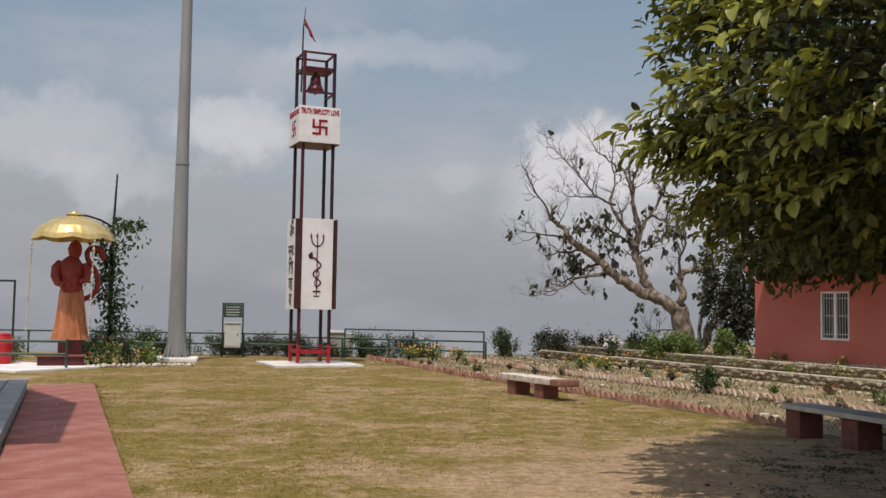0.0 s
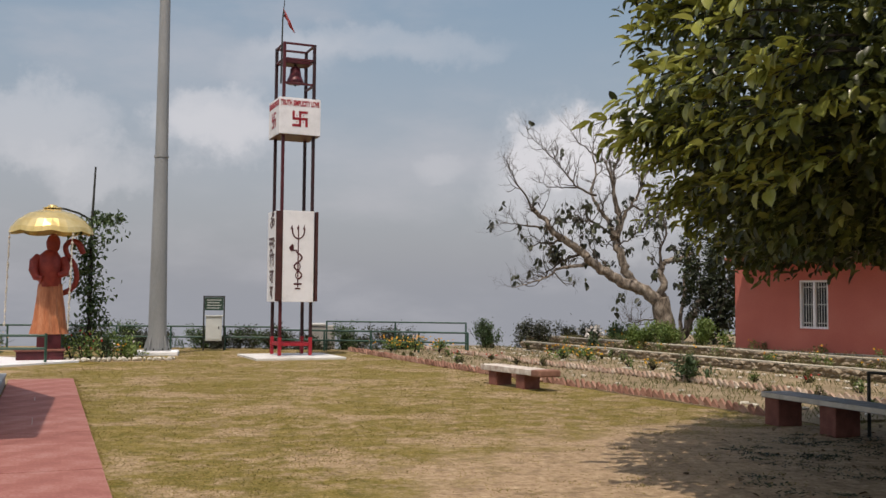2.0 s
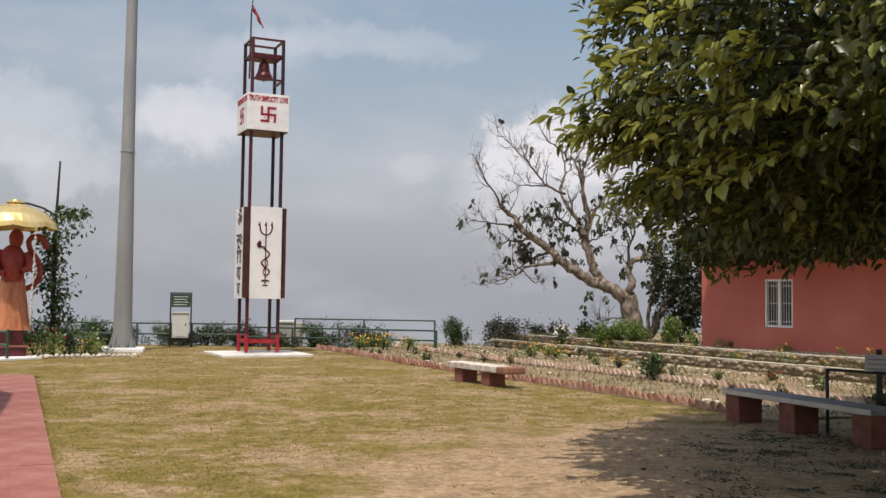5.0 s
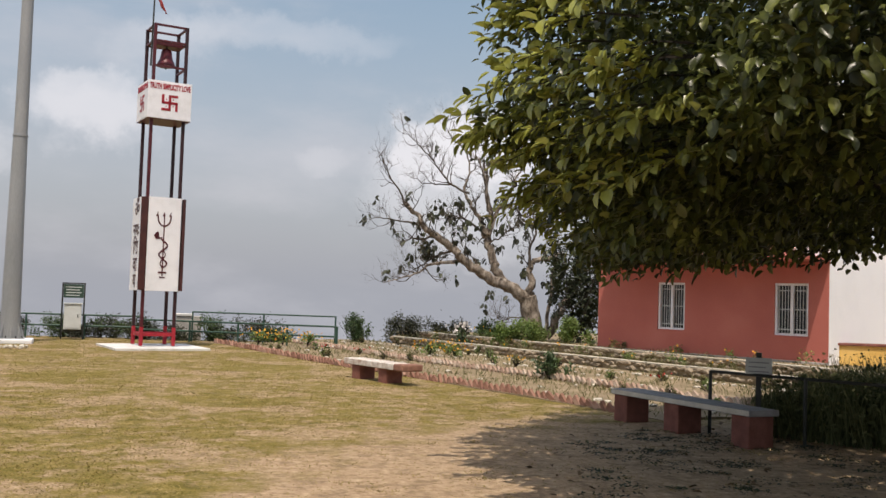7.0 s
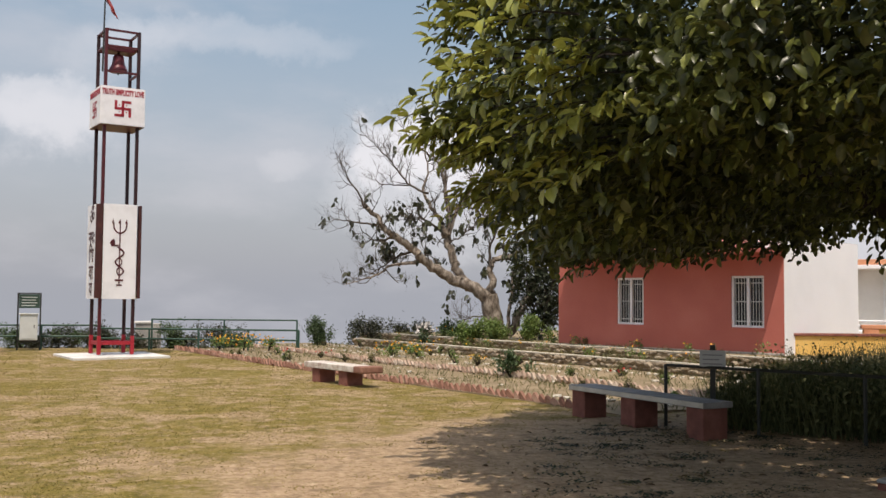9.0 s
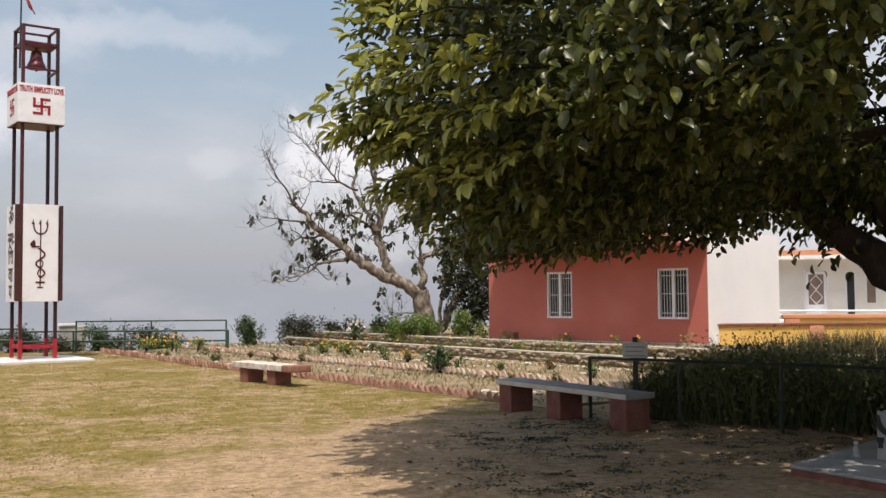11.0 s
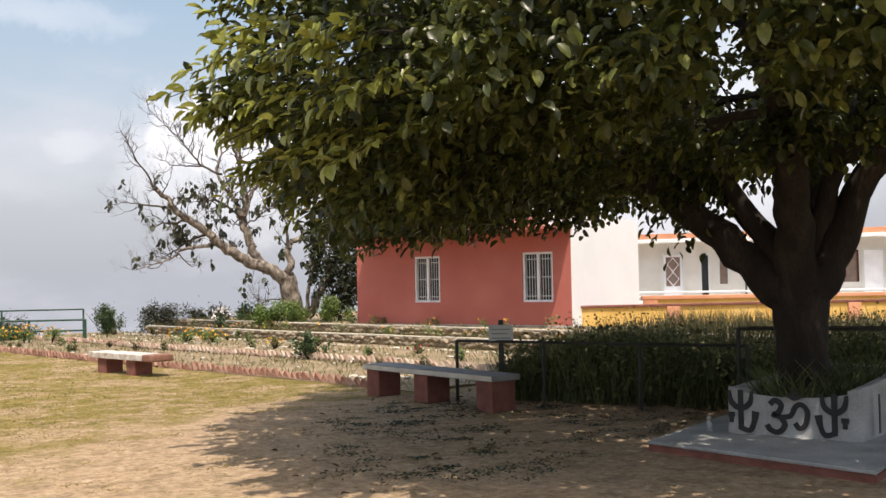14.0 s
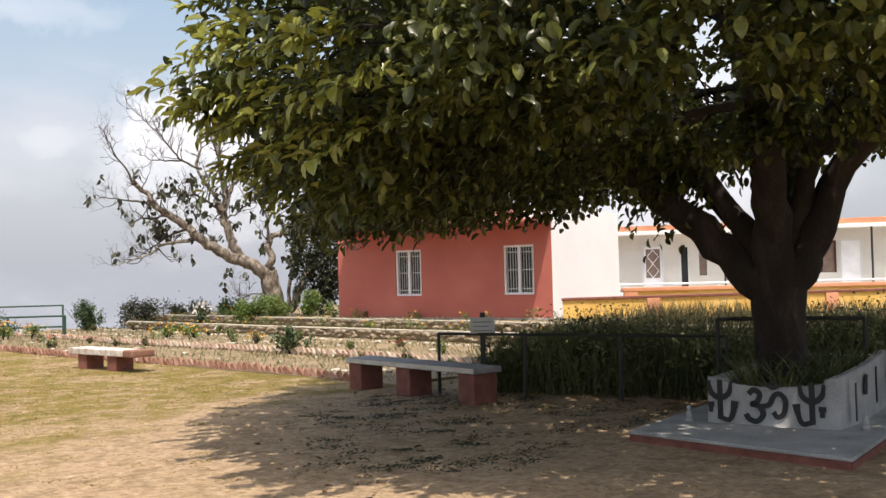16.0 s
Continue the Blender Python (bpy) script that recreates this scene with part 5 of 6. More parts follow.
def build_statue():
    base = thing("statue_pedestal", "stepped red painted pedestal", "pedestal", SHRINE)
    part("lower_step", boxbm(-0.80, 0.40, -0.55, 0.6, -0.05, 0.28, 0.02), M_MAROON, base)
    part("step_top", boxbm(-0.85, 0.45, -0.6, 0.65, 0.283, 0.34, 0.015), M_BRICKPIER, base)
    part("upper_step", boxbm(-0.30, 0.32, -0.32, 0.34, 0.344, 0.74, 0.02), M_MAROON, base)
    bm = bmesh.new()
    rings = []
    for i in range(15):
        f = i / 14
        z = 0.74 + 1.38 * f
        r = 0.47 - 0.17 * f ** 0.7
        rings.append([bm.verts.new((r * (1 + 0.12 * (1 - f * 0.5) * math.sin(11 * a + 3 * f)) * math.cos(a), r * 0.8 * (1 + 0.12 * (1 - f * 0.5) * math.sin(11 * a + 3 * f)) * math.sin(a), z)) for a in (2 * math.pi * k / 44 for k in range(44))])
    for a, b in zip(rings, rings[1:]):
        for k in range(44):
            bm.faces.new((a[k], a[(k + 1) % 44], b[(k + 1) % 44], b[k]))
    bm.faces.new(rings[0][::-1])
    tube(bm, [(0, 0, 2.05), (-0.01, 0, 2.25), (-0.03, 0, 2.55), (-0.02, 0, 2.85), (0.02, 0, 3.0), (0.03, 0, 3.06)], [0.28, 0.30, 0.34, 0.32, 0.19, 0.12], 18, mat=1)
    tube(bm, [(0.04, 0, 3.0), (0.05, -0.02, 3.12), (0.05, -0.02, 3.28), (0.06, 0.0, 3.42), (0.06, 0, 3.52)], [0.11, 0.17, 0.19, 0.15, 0.05], 16, mat=1)
    tube(bm, [(-0.30, 0.0, 2.86), (-0.42, -0.08, 2.72), (-0.44, -0.16, 2.5), (-0.36, -0.24, 2.30), (-0.2, -0.3, 2.26)], [0.13, 0.14, 0.125, 0.10, 0.09], 12, mat=1)
    tube(bm, [(0.30, 0.0, 2.84), (0.39, -0.06, 2.65), (0.38, -0.2, 2.42), (0.2, -0.3, 2.35)], [0.12, 0.125, 0.11, 0.08], 12, mat=1)
    tail = limb_points([(0.30, 0.15, 1.85), (0.55, 0.12, 2.0), (0.68, 0.08, 2.25), (0.62, 0.05, 2.65), (0.42, 0.05, 2.95), (0.38, 0.05, 3.2), (0.55, 0.02, 3.33), (0.72, 0.0, 3.25), (0.84, 0.0, 2.98)], 4, np.random.default_rng(1), 0.0)
    tube(bm, tail, [0.075 + 0.03 * max(0, i / len(tail) - 0.75) * 4 * (1 if i < len(tail) - 2 else 0.3) for i in range(len(tail))], 10, mat=1)
    solid("statue", bm, [M_ORANGECLOTH, M_STATUERED], "painted red statue in orange robe with raised tail", "statue", m=SHRINE, smooth=True)
    u = thing("parasol", "gilded metal parasol over the statue on curved arm", "parasol", SHRINE)
    bm = bmesh.new()
    n = 32
    prof = [(0.05, 4.20), (0.24, 4.18), (0.62, 4.06), (0.90, 3.87), (1.08, 3.64), (1.12, 3.50)]
    rings = []
    for r, z in prof:
        ring = []
        for k in range(n):
            a = 2 * math.pi * k / n
            gore = abs(math.sin(a * 4))
            ring.append(bm.verts.new((r * (0.97 + 0.03 * gore) * math.cos(a), r * (0.97 + 0.03 * gore) * math.sin(a), z + (0.10 * (r / 1.22) ** 6 * (1 - gore)))))
        rings.append(ring)
    for a, b in zip(rings, rings[1:]):
        for k in range(n):
            bm.faces.new((a[k], a[(k + 1) % n], b[(k + 1) % n], b[k]))
    canopy = part("canopy", bm, M_GOLD, u, "gilded canopy with scalloped rim")
    sol = canopy.modifiers.new("sheet", "SOLIDIFY")
    sol.thickness = 0.012
    bm = bmesh.new()
    lathe(bm, [(0.20, 4.20), (0.26, 4.23), (0.24, 4.25), (0.14, 4.27), (0.12, 4.31), (0.05, 4.33)], 18)
    part("finial", bm, M_GOLD, canopy, "", True)
    post = part("post", tubebm([(1.06, 0.75, -0.1), (1.06, 0.75, 3.9), (1.12, 0.75, 5.55)], [0.045, 0.04, 0.025], 8), M_DARKIRON, u, "thin dark iron post")
    part("arm", tubebm([(1.07, 0.75, 3.98), (0.7, 0.5, 4.16), (0.35, 0.25, 4.24), (0.0, 0.0, 4.27)], 0.03, 7), M_DARKIRON, u)
    for x, y, z0, z1 in ((-1.06, -0.3, 3.50, 0.95), (0.55, -0.95, 3.50, 0.85)):
        g = part("garland", bmesh.new(), M_PALEPETAL, u)
        bm = bmesh.new()
        rng = random.Random(int(10 * z1))
        k = 0
        while z0 - 0.045 * k > z1:
            q = 0.018 + 0.022 * rng.random()
            bmesh.ops.create_icosphere(bm, subdivisions=1, radius=q, matrix=Matrix.Translation((x - 0.05 * k / 46 + 0.006 * math.sin(k), y, z0 - 0.045 * k)))
            k += 1
        part("bead_string", bm, M_PALESTONE, g, "hanging string of tinsel beads")


build_statue()


def foliage(name, label, category, m, centre, size, count, leaf, material, seed, stems=True, kind="", group=""):
    """A shrub: stems and leaves in an uneven heap."""
    rng = np.random.default_rng(seed)
    t = thing(name, label, category, m, group, kind)
    sx, sy, sz = size
    if stems:
        bm = bmesh.new()
        ends = []
        for k in range(6):
            a = rng.uniform(0, 2 * math.pi)
            twigs(bm, (centre[0], centre[1], -0.03), (0.5 * math.cos(a), 0.5 * math.sin(a), 1.0), sz * 0.75, 0.018, 1, rng, ends, 0.2, 0.5)
        part("stem", bm, M_BARK, t)
    lumps = np.stack([rng.normal(0, 0.42, 16) * sx, rng.normal(0, 0.42, 16) * sy, rng.uniform(0.25, 0.95, 16) * sz], 1) + np.array([centre[0], centre[1], 0])
    pick = rng.integers(0, 16, count)
    P = lumps[pick] + rng.normal(0, 0.16, (count, 3)) * np.array([sx, sy, sz])
    P[:, 2] = np.clip(P[:, 2], 0.02, None)
    D = unit(rng, count) + np.array([0, 0, 0.35])
    L = leaf * rng.uniform(0.6, 1.3, count)
    ob = new("leaves", leaf_mesh("leaves", P, D, unit(rng, count) + np.array([0, 0, 0.8]), L, L * 0.45, material))
    ob.parent = t
    return t


def build_vine():
    rng = np.random.default_rng(21)
    m = SHRINE @ Matrix.Translation((1.06, 0.75, 0))
    t = thing("climbing_vine", "leafy vine climbing the parasol post", "vine", m)
    bm = bmesh.new()
    for s in range(3):
        tube(bm, [(0.06 * math.cos(k * 0.7 + s * 2), 0.06 * math.sin(k * 0.7 + s * 2), 0.17 * k - 0.02) for k in range(24)], 0.014, 5)
    part("stem", bm, M_BARK, t)
    n = 1500
    z = rng.uniform(0.9, 4.1, n)
    w = 0.13 + 0.16 * np.abs(np.sin(z * 2.2)) + 0.12 * (z > 3.4)
    P = np.stack([rng.normal(0, 1, n) * w + 0.12 * np.sin(z * 1.7), rng.normal(0, 1, n) * w * 0.7, z], 1)
    k = 160
    P[:k] = np.stack([rng.uniform(0, 0.9, k), rng.normal(0, 0.08, k), 3.9 + 0.35 * rng.random(k)], 1)
    L = rng.uniform(0.08, 0.17, n)
    ob = new("leaves", leaf_mesh("leaves", P, unit(rng, n) + np.array([0, 0, -0.4]), unit(rng, n) + np.array([0, 0, 1.0]), L, L * 0.5, M_SHRUB))
    ob.parent = t


build_vine()
for k, (x, y, s) in enumerate(((0.9, -0.2, 1.0), (1.5, 0.2, 0.9), (2.1, 0.5, 0.6), (0.6, 0.9, 1.2), (1.9, 1.0, 0.9), (-1.6, 1.4, 1.0), (-2.4, 1.6, 1.0), (-3.2, 1.2, 0.9))):
    foliage("flower_shrub", "low flowering shrub beside the statue", "shrub", SHRINE @ Matrix.Translation((x, y, 0)), (0, 0), (0.45, 0.4, 0.75 * s), 420, 0.09, M_SHRUB if k % 2 else M_BRIGHTSHRUB, 40 + k, group="statue shrubs")
    rng = np.random.default_rng(60 + k)
    n = 14
    P = np.stack([rng.normal(0, 0.28, n), rng.normal(-0.1, 0.25, n), rng.uniform(0.3, 0.75, n) * s], 1)
    fl = new("blossom", leaf_mesh("blossom", P, unit(rng, n), unit(rng, n) + np.array([0, -1, 0.5]), np.full(n, 0.07), np.full(n, 0.07), (M_REDPETAL, M_PALEPETAL, M_MARIGOLD)[k % 3]))
    fl.parent = bpy.data.objects[[o.name for o in bpy.data.objects if o.name.startswith("flower_shrub")][-1]]


def stone_mesh(seed, material):
    rng = random.Random(seed)
    bm = bmesh.new()
    bmesh.ops.create_icosphere(bm, subdivisions=1, radius=0.5)
    for v in bm.verts:
        v.co *= 0.8 + 0.4 * rng.random()
    return finish(bm, "stone", material)


STONES = [stone_mesh(k, M_PALESTONE) for k in range(6)]
ring = thing("stone_border", "row of white-washed border stones", "stones", SHRINE)
rnd = random.Random(8)
for k in range(22):
    o = new("stone", STONES[k % 6])
    o.parent = ring
    x = 0.5 + k * 0.135
    o.matrix_basis = Matrix.LocRotScale((x, -0.75 + 0.12 * x * x * 0.3 + rnd.uniform(-0.06, 0.06), 0.05), Euler((rnd.random(), rnd.random(), rnd.random() * 6)), Vector((0.17, 0.13, 0.13)) * rnd.uniform(0.8, 1.25))

drum = thing("drum", "red plastic drum on white paving", "drum", pose(-12.35, 27.6, 0.06))
bm = bmesh.new()
lathe(bm, [(0.30, 0.0), (0.33, 0.03), (0.33, 0.24), (0.345, 0.27), (0.33, 0.30), (0.33, 0.52), (0.345, 0.55), (0.33, 0.58), (0.31, 0.72), (0.27, 0.78)], 24)
part("body", bm, M_REDDRUM, drum, "", True)
bm = bmesh.new()
lathe(bm, [(0.28, 0.782), (0.29, 0.80), (0.27, 0.83), (0.05, 0.84)], 20)
part("lid", bm, M_REDDRUM, drum, "", True)
gate = thing("gate_frame", "dark iron frame beside the paving", "gate", pose(-13.2, 29.2, 0, 0, 0, 18))
for x in (-1.5, 0.45):
    part("post", boxbm(x - 0.03, x + 0.03, -0.03, 0.03, -0.1, 2.42, 0.004), M_DARKIRON, gate)
part("lintel", boxbm(-1.47, 0.42, -0.03, 0.03, 2.36, 2.42, 0.004), M_DARKIRON, gate)


# ---- path and platform ----
PATH_M = Matrix.Translation((-7.45, 21.3, 0)) @ Matrix.Rotation(math.atan2(-12.39, 4.81), 4, "Z")


def build_path():
    bm = boxbm(-0.05, 34, -1.25, 0.0, -0.2, 0.02)
    path = solid("path", bm, M_BRICKPIER, "red paved garden path with pale joints", "path", "structure", m=PATH_M)
    sizes = {}
    rnd = random.Random(4)
    x = 0.0
    while x < 30:
        for y0, y1 in ((-1.235, 0.01),):
            key = round(y1 - y0, 3)
            if key not in sizes:
                sizes[key] = finish(boxbm(0, 0.992, 0, y1 - y0, 0, 0.03, 0.004), "paving_slab", M_PATH)
            o = new("paving_slab", sizes[key])
            o.parent = path
            o.matrix_basis = Matrix.Translation((x + rnd.uniform(-0.003, 0.003), y0, 0.002 + rnd.uniform(0, 0.004)))
        x += 1.0
    for a, b in ((4.1, 4.7), (7.3, 8.1)):
        o = new("mortar_joint", finish(boxbm(a, b, -0.70, -0.692, 0.034, 0.038), "mortar_joint", M_CONCRETE))
        o.parent = path
    plat = thing("platform", "low grey paved platform edged with stone beside the path", "platform", PATH_M)
    part("body", boxbm(0.85, 32, -9.0, -1.28, -0.2, 0.17), M_CONCRETE, plat)
    for k in range(24):
        part("kerb_stone", boxbm(0.85 + k * 1.25, 0.85 + k * 1.25 + 1.235, -1.60, -1.26, 0.172, 0.225, 0.012), M_GREYPAVE, plat)
    me = finish(boxbm(0, 1.235, 0, 1.235, 0, 0.04, 0.006), "paving_slab", M_GREYPAVE)
    for i in range(24):
        for j in range(5):
            o = new("paving_slab", me)
            o.parent = plat
            o.matrix_basis = Matrix.Translation((0.85 + i * 1.25, -1.615 - 1.25 * (j + 1), 0.174))
    m = Matrix.Translation((-10.1, 26.2, 0)) @ Matrix.Rotation(radians(-28), 4, "Z")
    solid("pavement", boxbm(-7.0, 0.15, -1.5, 1.2, -0.2, 0.05, 0.015), M_WHITE, "white cement paving before the statue", "pavement", "structure", m=m)


build_path()


# ---- unseen shelter beside the platform, added so that its roof shades the path's edge ----
def build_unseen_shelter():
    t = thing("shelter", "unseen flat-roofed shelter added to shade the path edge", "shelter")
    # roof outline set out from the shadow it has to throw
    corners = [(-5.15, 9.9), (-6.75, 14.7), (-8.75, 17.4), (-14.0, 15.6), (-11.5, 7.2)]
    bm = bmesh.new()
    lo = [bm.verts.new((x, y, 6.0)) for x, y in corners]
    hi = [bm.verts.new((x, y, 6.2)) for x, y in corners]
    bm.faces.new(lo)
    bm.faces.new(hi)
    for k in range(5):
        bm.faces.new((lo[k], lo[(k + 1) % 5], hi[(k + 1) % 5], hi[k]))
    bmesh.ops.recalc_face_normals(bm, faces=list(bm.faces))
    part("roof", bm, M_WHITEWASH, t)
    for x, y in ((-7.6, 10.0), (-9.0, 14.0), (-11.0, 15.4), (-12.2, 9.4)):
        part("pillar", boxbm(x - 0.15, x + 0.15, y - 0.15, y + 0.15, 0.17, 6.0, 0.02), M_WHITEWASH, t)


build_unseen_shelter()


# ---- garden beds ----
BEDS = Matrix.Translation((EDGE_P.x, EDGE_P.y, 0)) @ Matrix.Rotation(math.atan2(EDGE_D.y, EDGE_D.x), 4, "Z")
# in this frame x runs along the lawn's edge towards the viewer and +y points to the house


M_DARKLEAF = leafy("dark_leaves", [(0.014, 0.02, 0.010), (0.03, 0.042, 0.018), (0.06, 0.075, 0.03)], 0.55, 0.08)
M_TALLGRASS = leafy("tall_dusty_grass", [(0.05, 0.05, 0.024), (0.095, 0.09, 0.042), (0.17, 0.15, 0.075)], 0.7, 0.15, 0.2)
M_BEDLEAF = leafy("dusty_leaves", [(0.085, 0.088, 0.036), (0.15, 0.145, 0.06), (0.24, 0.22, 0.10)], 0.65, 0.2, 0.2)
M_COPING = surface("pale_cement", [(0.30, 0.27, 0.21), (0.44, 0.40, 0.32), (0.54, 0.50, 0.42)], 0.9, 2, 40, 0.4)


def build_beds():
    for name, label, x0, x1, y0, y1, top, mt in (
            ("flower_bed", "dry flower bed with bare soil", -13.5, 8.2, 0.05, 3.0, 0.03, M_SOIL),
            ("flower_bed", "dry raised flower bed with bare soil", -14.5, 8.6, 3.05, 6.1, 0.12, M_SOIL),
            ("terrace", "earth terrace before the house", -12.0, 9.5, 6.15, 7.3, 0.30, M_SOIL),
            ("terrace", "upper earth terrace under the house", -14.0, 12.0, 7.35, 22.0, 0.475, M_SOIL)):
        bm = bmesh.new()
        n = 30
        top_rows = []
        for i in range(n + 1):
            x = x0 + (x1 - x0) * i / n
            row = [bm.verts.new((x, y0 + (y1 - y0) * j / 8, top + 0.03 * noise.noise(Vector((x * 0.8, y0 + j * 0.6, 2))) - 0.02)) for j in range(9)]
            row.append(bm.verts.new((x, y1, -0.3)))
            row.insert(0, bm.verts.new((x, y0, -0.3)))
            top_rows.append(row)
        for a, b in zip(top_rows, top_rows[1:]):
            for j in range(10):
                bm.faces.new((a[j], a[j + 1], b[j + 1], b[j]))
        for r in (top_rows[0], top_rows[-1]):
            bm.faces.new(r)
        bmesh.ops.recalc_face_normals(bm, faces=list(bm.faces))
        solid(name, bm, mt, label, "bed", "structure", m=BEDS, smooth=False)


build_beds()
TOOTH = finish(boxbm(-0.085, 0.085, -0.03, 0.03, -0.04, 0.04, 0.005), "brick", M_TERRACOTTA)
rnd = random.Random(31)


PALETOOTH = finish(boxbm(-0.085, 0.085, -0.03, 0.03, -0.04, 0.04, 0.005), "brick", surface("lime_splashed_brick", [(0.29, 0.17, 0.12), (0.42, 0.31, 0.235), (0.58, 0.50, 0.41)], 0.9, 8, 70, 0.3, per_object=0.4))


def build_edging(y, x0, x1, z, label, step, size, tooth):
    e = thing("brick_edging", label, "edging", BEDS, "brick edgings")
    x = x0
    while x < x1:
        o = new("brick", tooth)
        o.parent = e
        o.matrix_basis = Matrix.LocRotScale((x, y + rnd.uniform(-0.015, 0.015) + 0.12 * math.sin(x * 0.35), z + rnd.uniform(-0.03, 0.012)), Euler((rnd.uniform(-0.2, 0.2), radians(42 + rnd.uniform(-14, 14)), rnd.uniform(-0.2, 0.2))), Vector((size, 1.0, size * rnd.uniform(0.85, 1.1))))
        x += step


build_edging(0.0, -13.4, 7.6, 0.05, "saw-tooth row of red bricks edging the lawn", 0.185, 1.25, TOOTH)
build_edging(2.8, -13.4, 8.2, 0.09, "pale saw-tooth row of bricks before the raised bed", 0.17, 1.05, PALETOOTH)


def build_stone_row(y, x0, x1, z, size, label, mesh_list, step, name="stone_row"):
    e = thing(name, label, "stones", BEDS, "stone rows")
    x = x0
    while x < x1:
        s = size * rnd.uniform(0.75, 1.3)
        o = new("stone", rnd.choice(mesh_list))
        o.parent = e
        o.matrix_basis = Matrix.LocRotScale((x, y + rnd.uniform(-0.05, 0.05), z + rnd.uniform(-0.02, 0.02)), Euler((0, 0, rnd.uniform(-0.4, 0.4))), Vector((s * 1.5, s * 0.9, s * 0.62)))
        x += step * rnd.uniform(0.8, 1.25)


RUBBLE = [stone_mesh(50 + k, M_RUBBLE) for k in range(6)]
build_stone_row(4.05, -11.5, 3.0, 0.10, 0.085, "broken row of pale stones in raised bed", STONES, 0.34)
build_stone_row(5.4, -12.5, 8.0, 0.11, 0.10, "row of pale stones before the terrace", STONES, 0.26)
for z in (0.17, 0.27):
    build_stone_row(6.17, -12.0, 9.3, z, 0.17, "rough terrace wall course of brown stones", RUBBLE, 0.17, "terrace_course")
for z in (0.34, 0.44):
    build_stone_row(7.37, -13.0, 11.0, z, 0.17, "rough upper terrace wall course of stones", RUBBLE, 0.17, "terrace_course")
for y, z, x0, x1 in ((6.16, 0.335, -12.0, 9.3), (7.36, 0.505, -13.0, 11.0)):
    c = thing("terrace_coping", "pale cement coping on the terrace wall", "coping", BEDS)
    x = x0
    while x < x1:
        w = rnd.uniform(1.0, 1.8)
        part("coping_slab", boxbm(x, min(x + w, x1) - 0.02, y - 0.05 + rnd.uniform(-0.02, 0.02), y + 0.16, z - 0.02, z + 0.02 + rnd.uniform(-0.008, 0.008), 0.012), M_COPING, c)
        x += w


def build_bed_plants():
    rng = np.random.default_rng(77)
    spots = []
    for k in range(30):
        x, y = rng.uniform(-12.0, 7.6), rng.choice([0.75, 1.9, 2.6, 3.5, 4.2, 5.0, 5.8]) + rng.normal(0, 0.12)
        z = 0.02 if y < 3 else 0.11
        s = rng.uniform(0.10, 0.26)
        t = foliage("rose_bush", "small thin-leaved plant in the flower bed", "plant", BEDS @ Matrix.Translation((x, y, z)), (0, 0), (s * 0.55, s * 0.55, s), int(70 + 130 * s), 0.05, (M_BEDLEAF, M_BRIGHTSHRUB, M_BEDLEAF)[k % 3], 200 + k, group="bed plants")
        if k % 4 == 0:
            n = 7
            P = np.stack([rng.normal(0, 0.12, n), rng.normal(0, 0.12, n), s * rng.uniform(0.7, 1.2, n)], 1)
            fl = new("blossom", leaf_mesh("blossom", P, unit(rng, n), unit(rng, n) + np.array([0, -1, 0.5]), np.full(n, 0.055), np.full(n, 0.055), (M_REDPETAL, M_PALEPETAL, M_MARIGOLD)[k // 4 % 3]))
            fl.parent = t
    for k in range(46):
        x = rng.uniform(-11.0, 10.0)
        y = rng.choice([6.6, 7.0, 7.9, 8.3]) + rng.normal(0, 0.1)
        if y > 7.4 and x > 5.5:
            continue
        z = 0.29 if y < 7.3 else 0.46
        s = rng.uniform(0.14, 0.30)
        t = foliage("marigold_plant", "small marigold plant on the terrace", "plant", BEDS @ Matrix.Translation((x, y, z)), (0, 0), (s * 0.7, s * 0.6, s), 90, 0.05, M_BRIGHTSHRUB if k % 2 else M_BEDLEAF, 300 + k, False, group="terrace plants")
        n = 2
        P = np.stack([rng.normal(0, 0.10, n), rng.normal(0, 0.1, n), s * rng.uniform(0.9, 1.3, n)], 1)
        fl = new("blossom", leaf_mesh("blossom", P, unit(rng, n), unit(rng, n) + np.array([0, -1, 0.5]), np.full(n, 0.05), np.full(n, 0.05), M_MARIGOLD))
        fl.parent = t


build_bed_plants()


def build_bed_weeds():
    rng = np.random.default_rng(140)
    n = 16000
    x, y = rng.uniform(-13.0, 8.4, n), rng.uniform(0.15, 8.6, n)
    ok = rng.random(n) < 0.25 + 0.75 * (np.sin(x * 1.7 + 2 * np.sin(y * 2.3)) * np.sin(y * 2.9 + x) > 0.1)
    x, y = x[ok], y[ok]
    z = np.select([y < 3.0, y < 6.1, y < 7.3], [0.0, 0.09, 0.27], 0.44)
    P = np.stack([x, y, z], 1)
    H = rng.uniform(0.03, 0.16, len(P)) * np.where(y > 6.1, 1.3, 1.0)
    ob = tagged(new("bed_weeds", blade_mesh("bed_weeds", P, H, rng.uniform(0.008, 0.02, len(P)), 0.7, M_BEDLEAF, rng)), "thin dry weeds scattered over the beds", "weeds", kind="stuff")
    ob.matrix_basis = BEDS
    e = thing("loose_stones", "loose pale stones scattered in the beds", "stones", BEDS)
    for k in range(85):
        o = new("stone", rnd.choice(STONES))
        o.parent = e
        yy = rnd.uniform(0.3, 5.9)
        s = rnd.uniform(0.05, 0.13)
        o.matrix_basis = Matrix.LocRotScale((rnd.uniform(-12.5, 8.0), yy, (0.03 if yy < 3 else 0.12)), Euler((0, 0, rnd.uniform(0, 6))), Vector((s * 1.8, s, s * 0.5)))


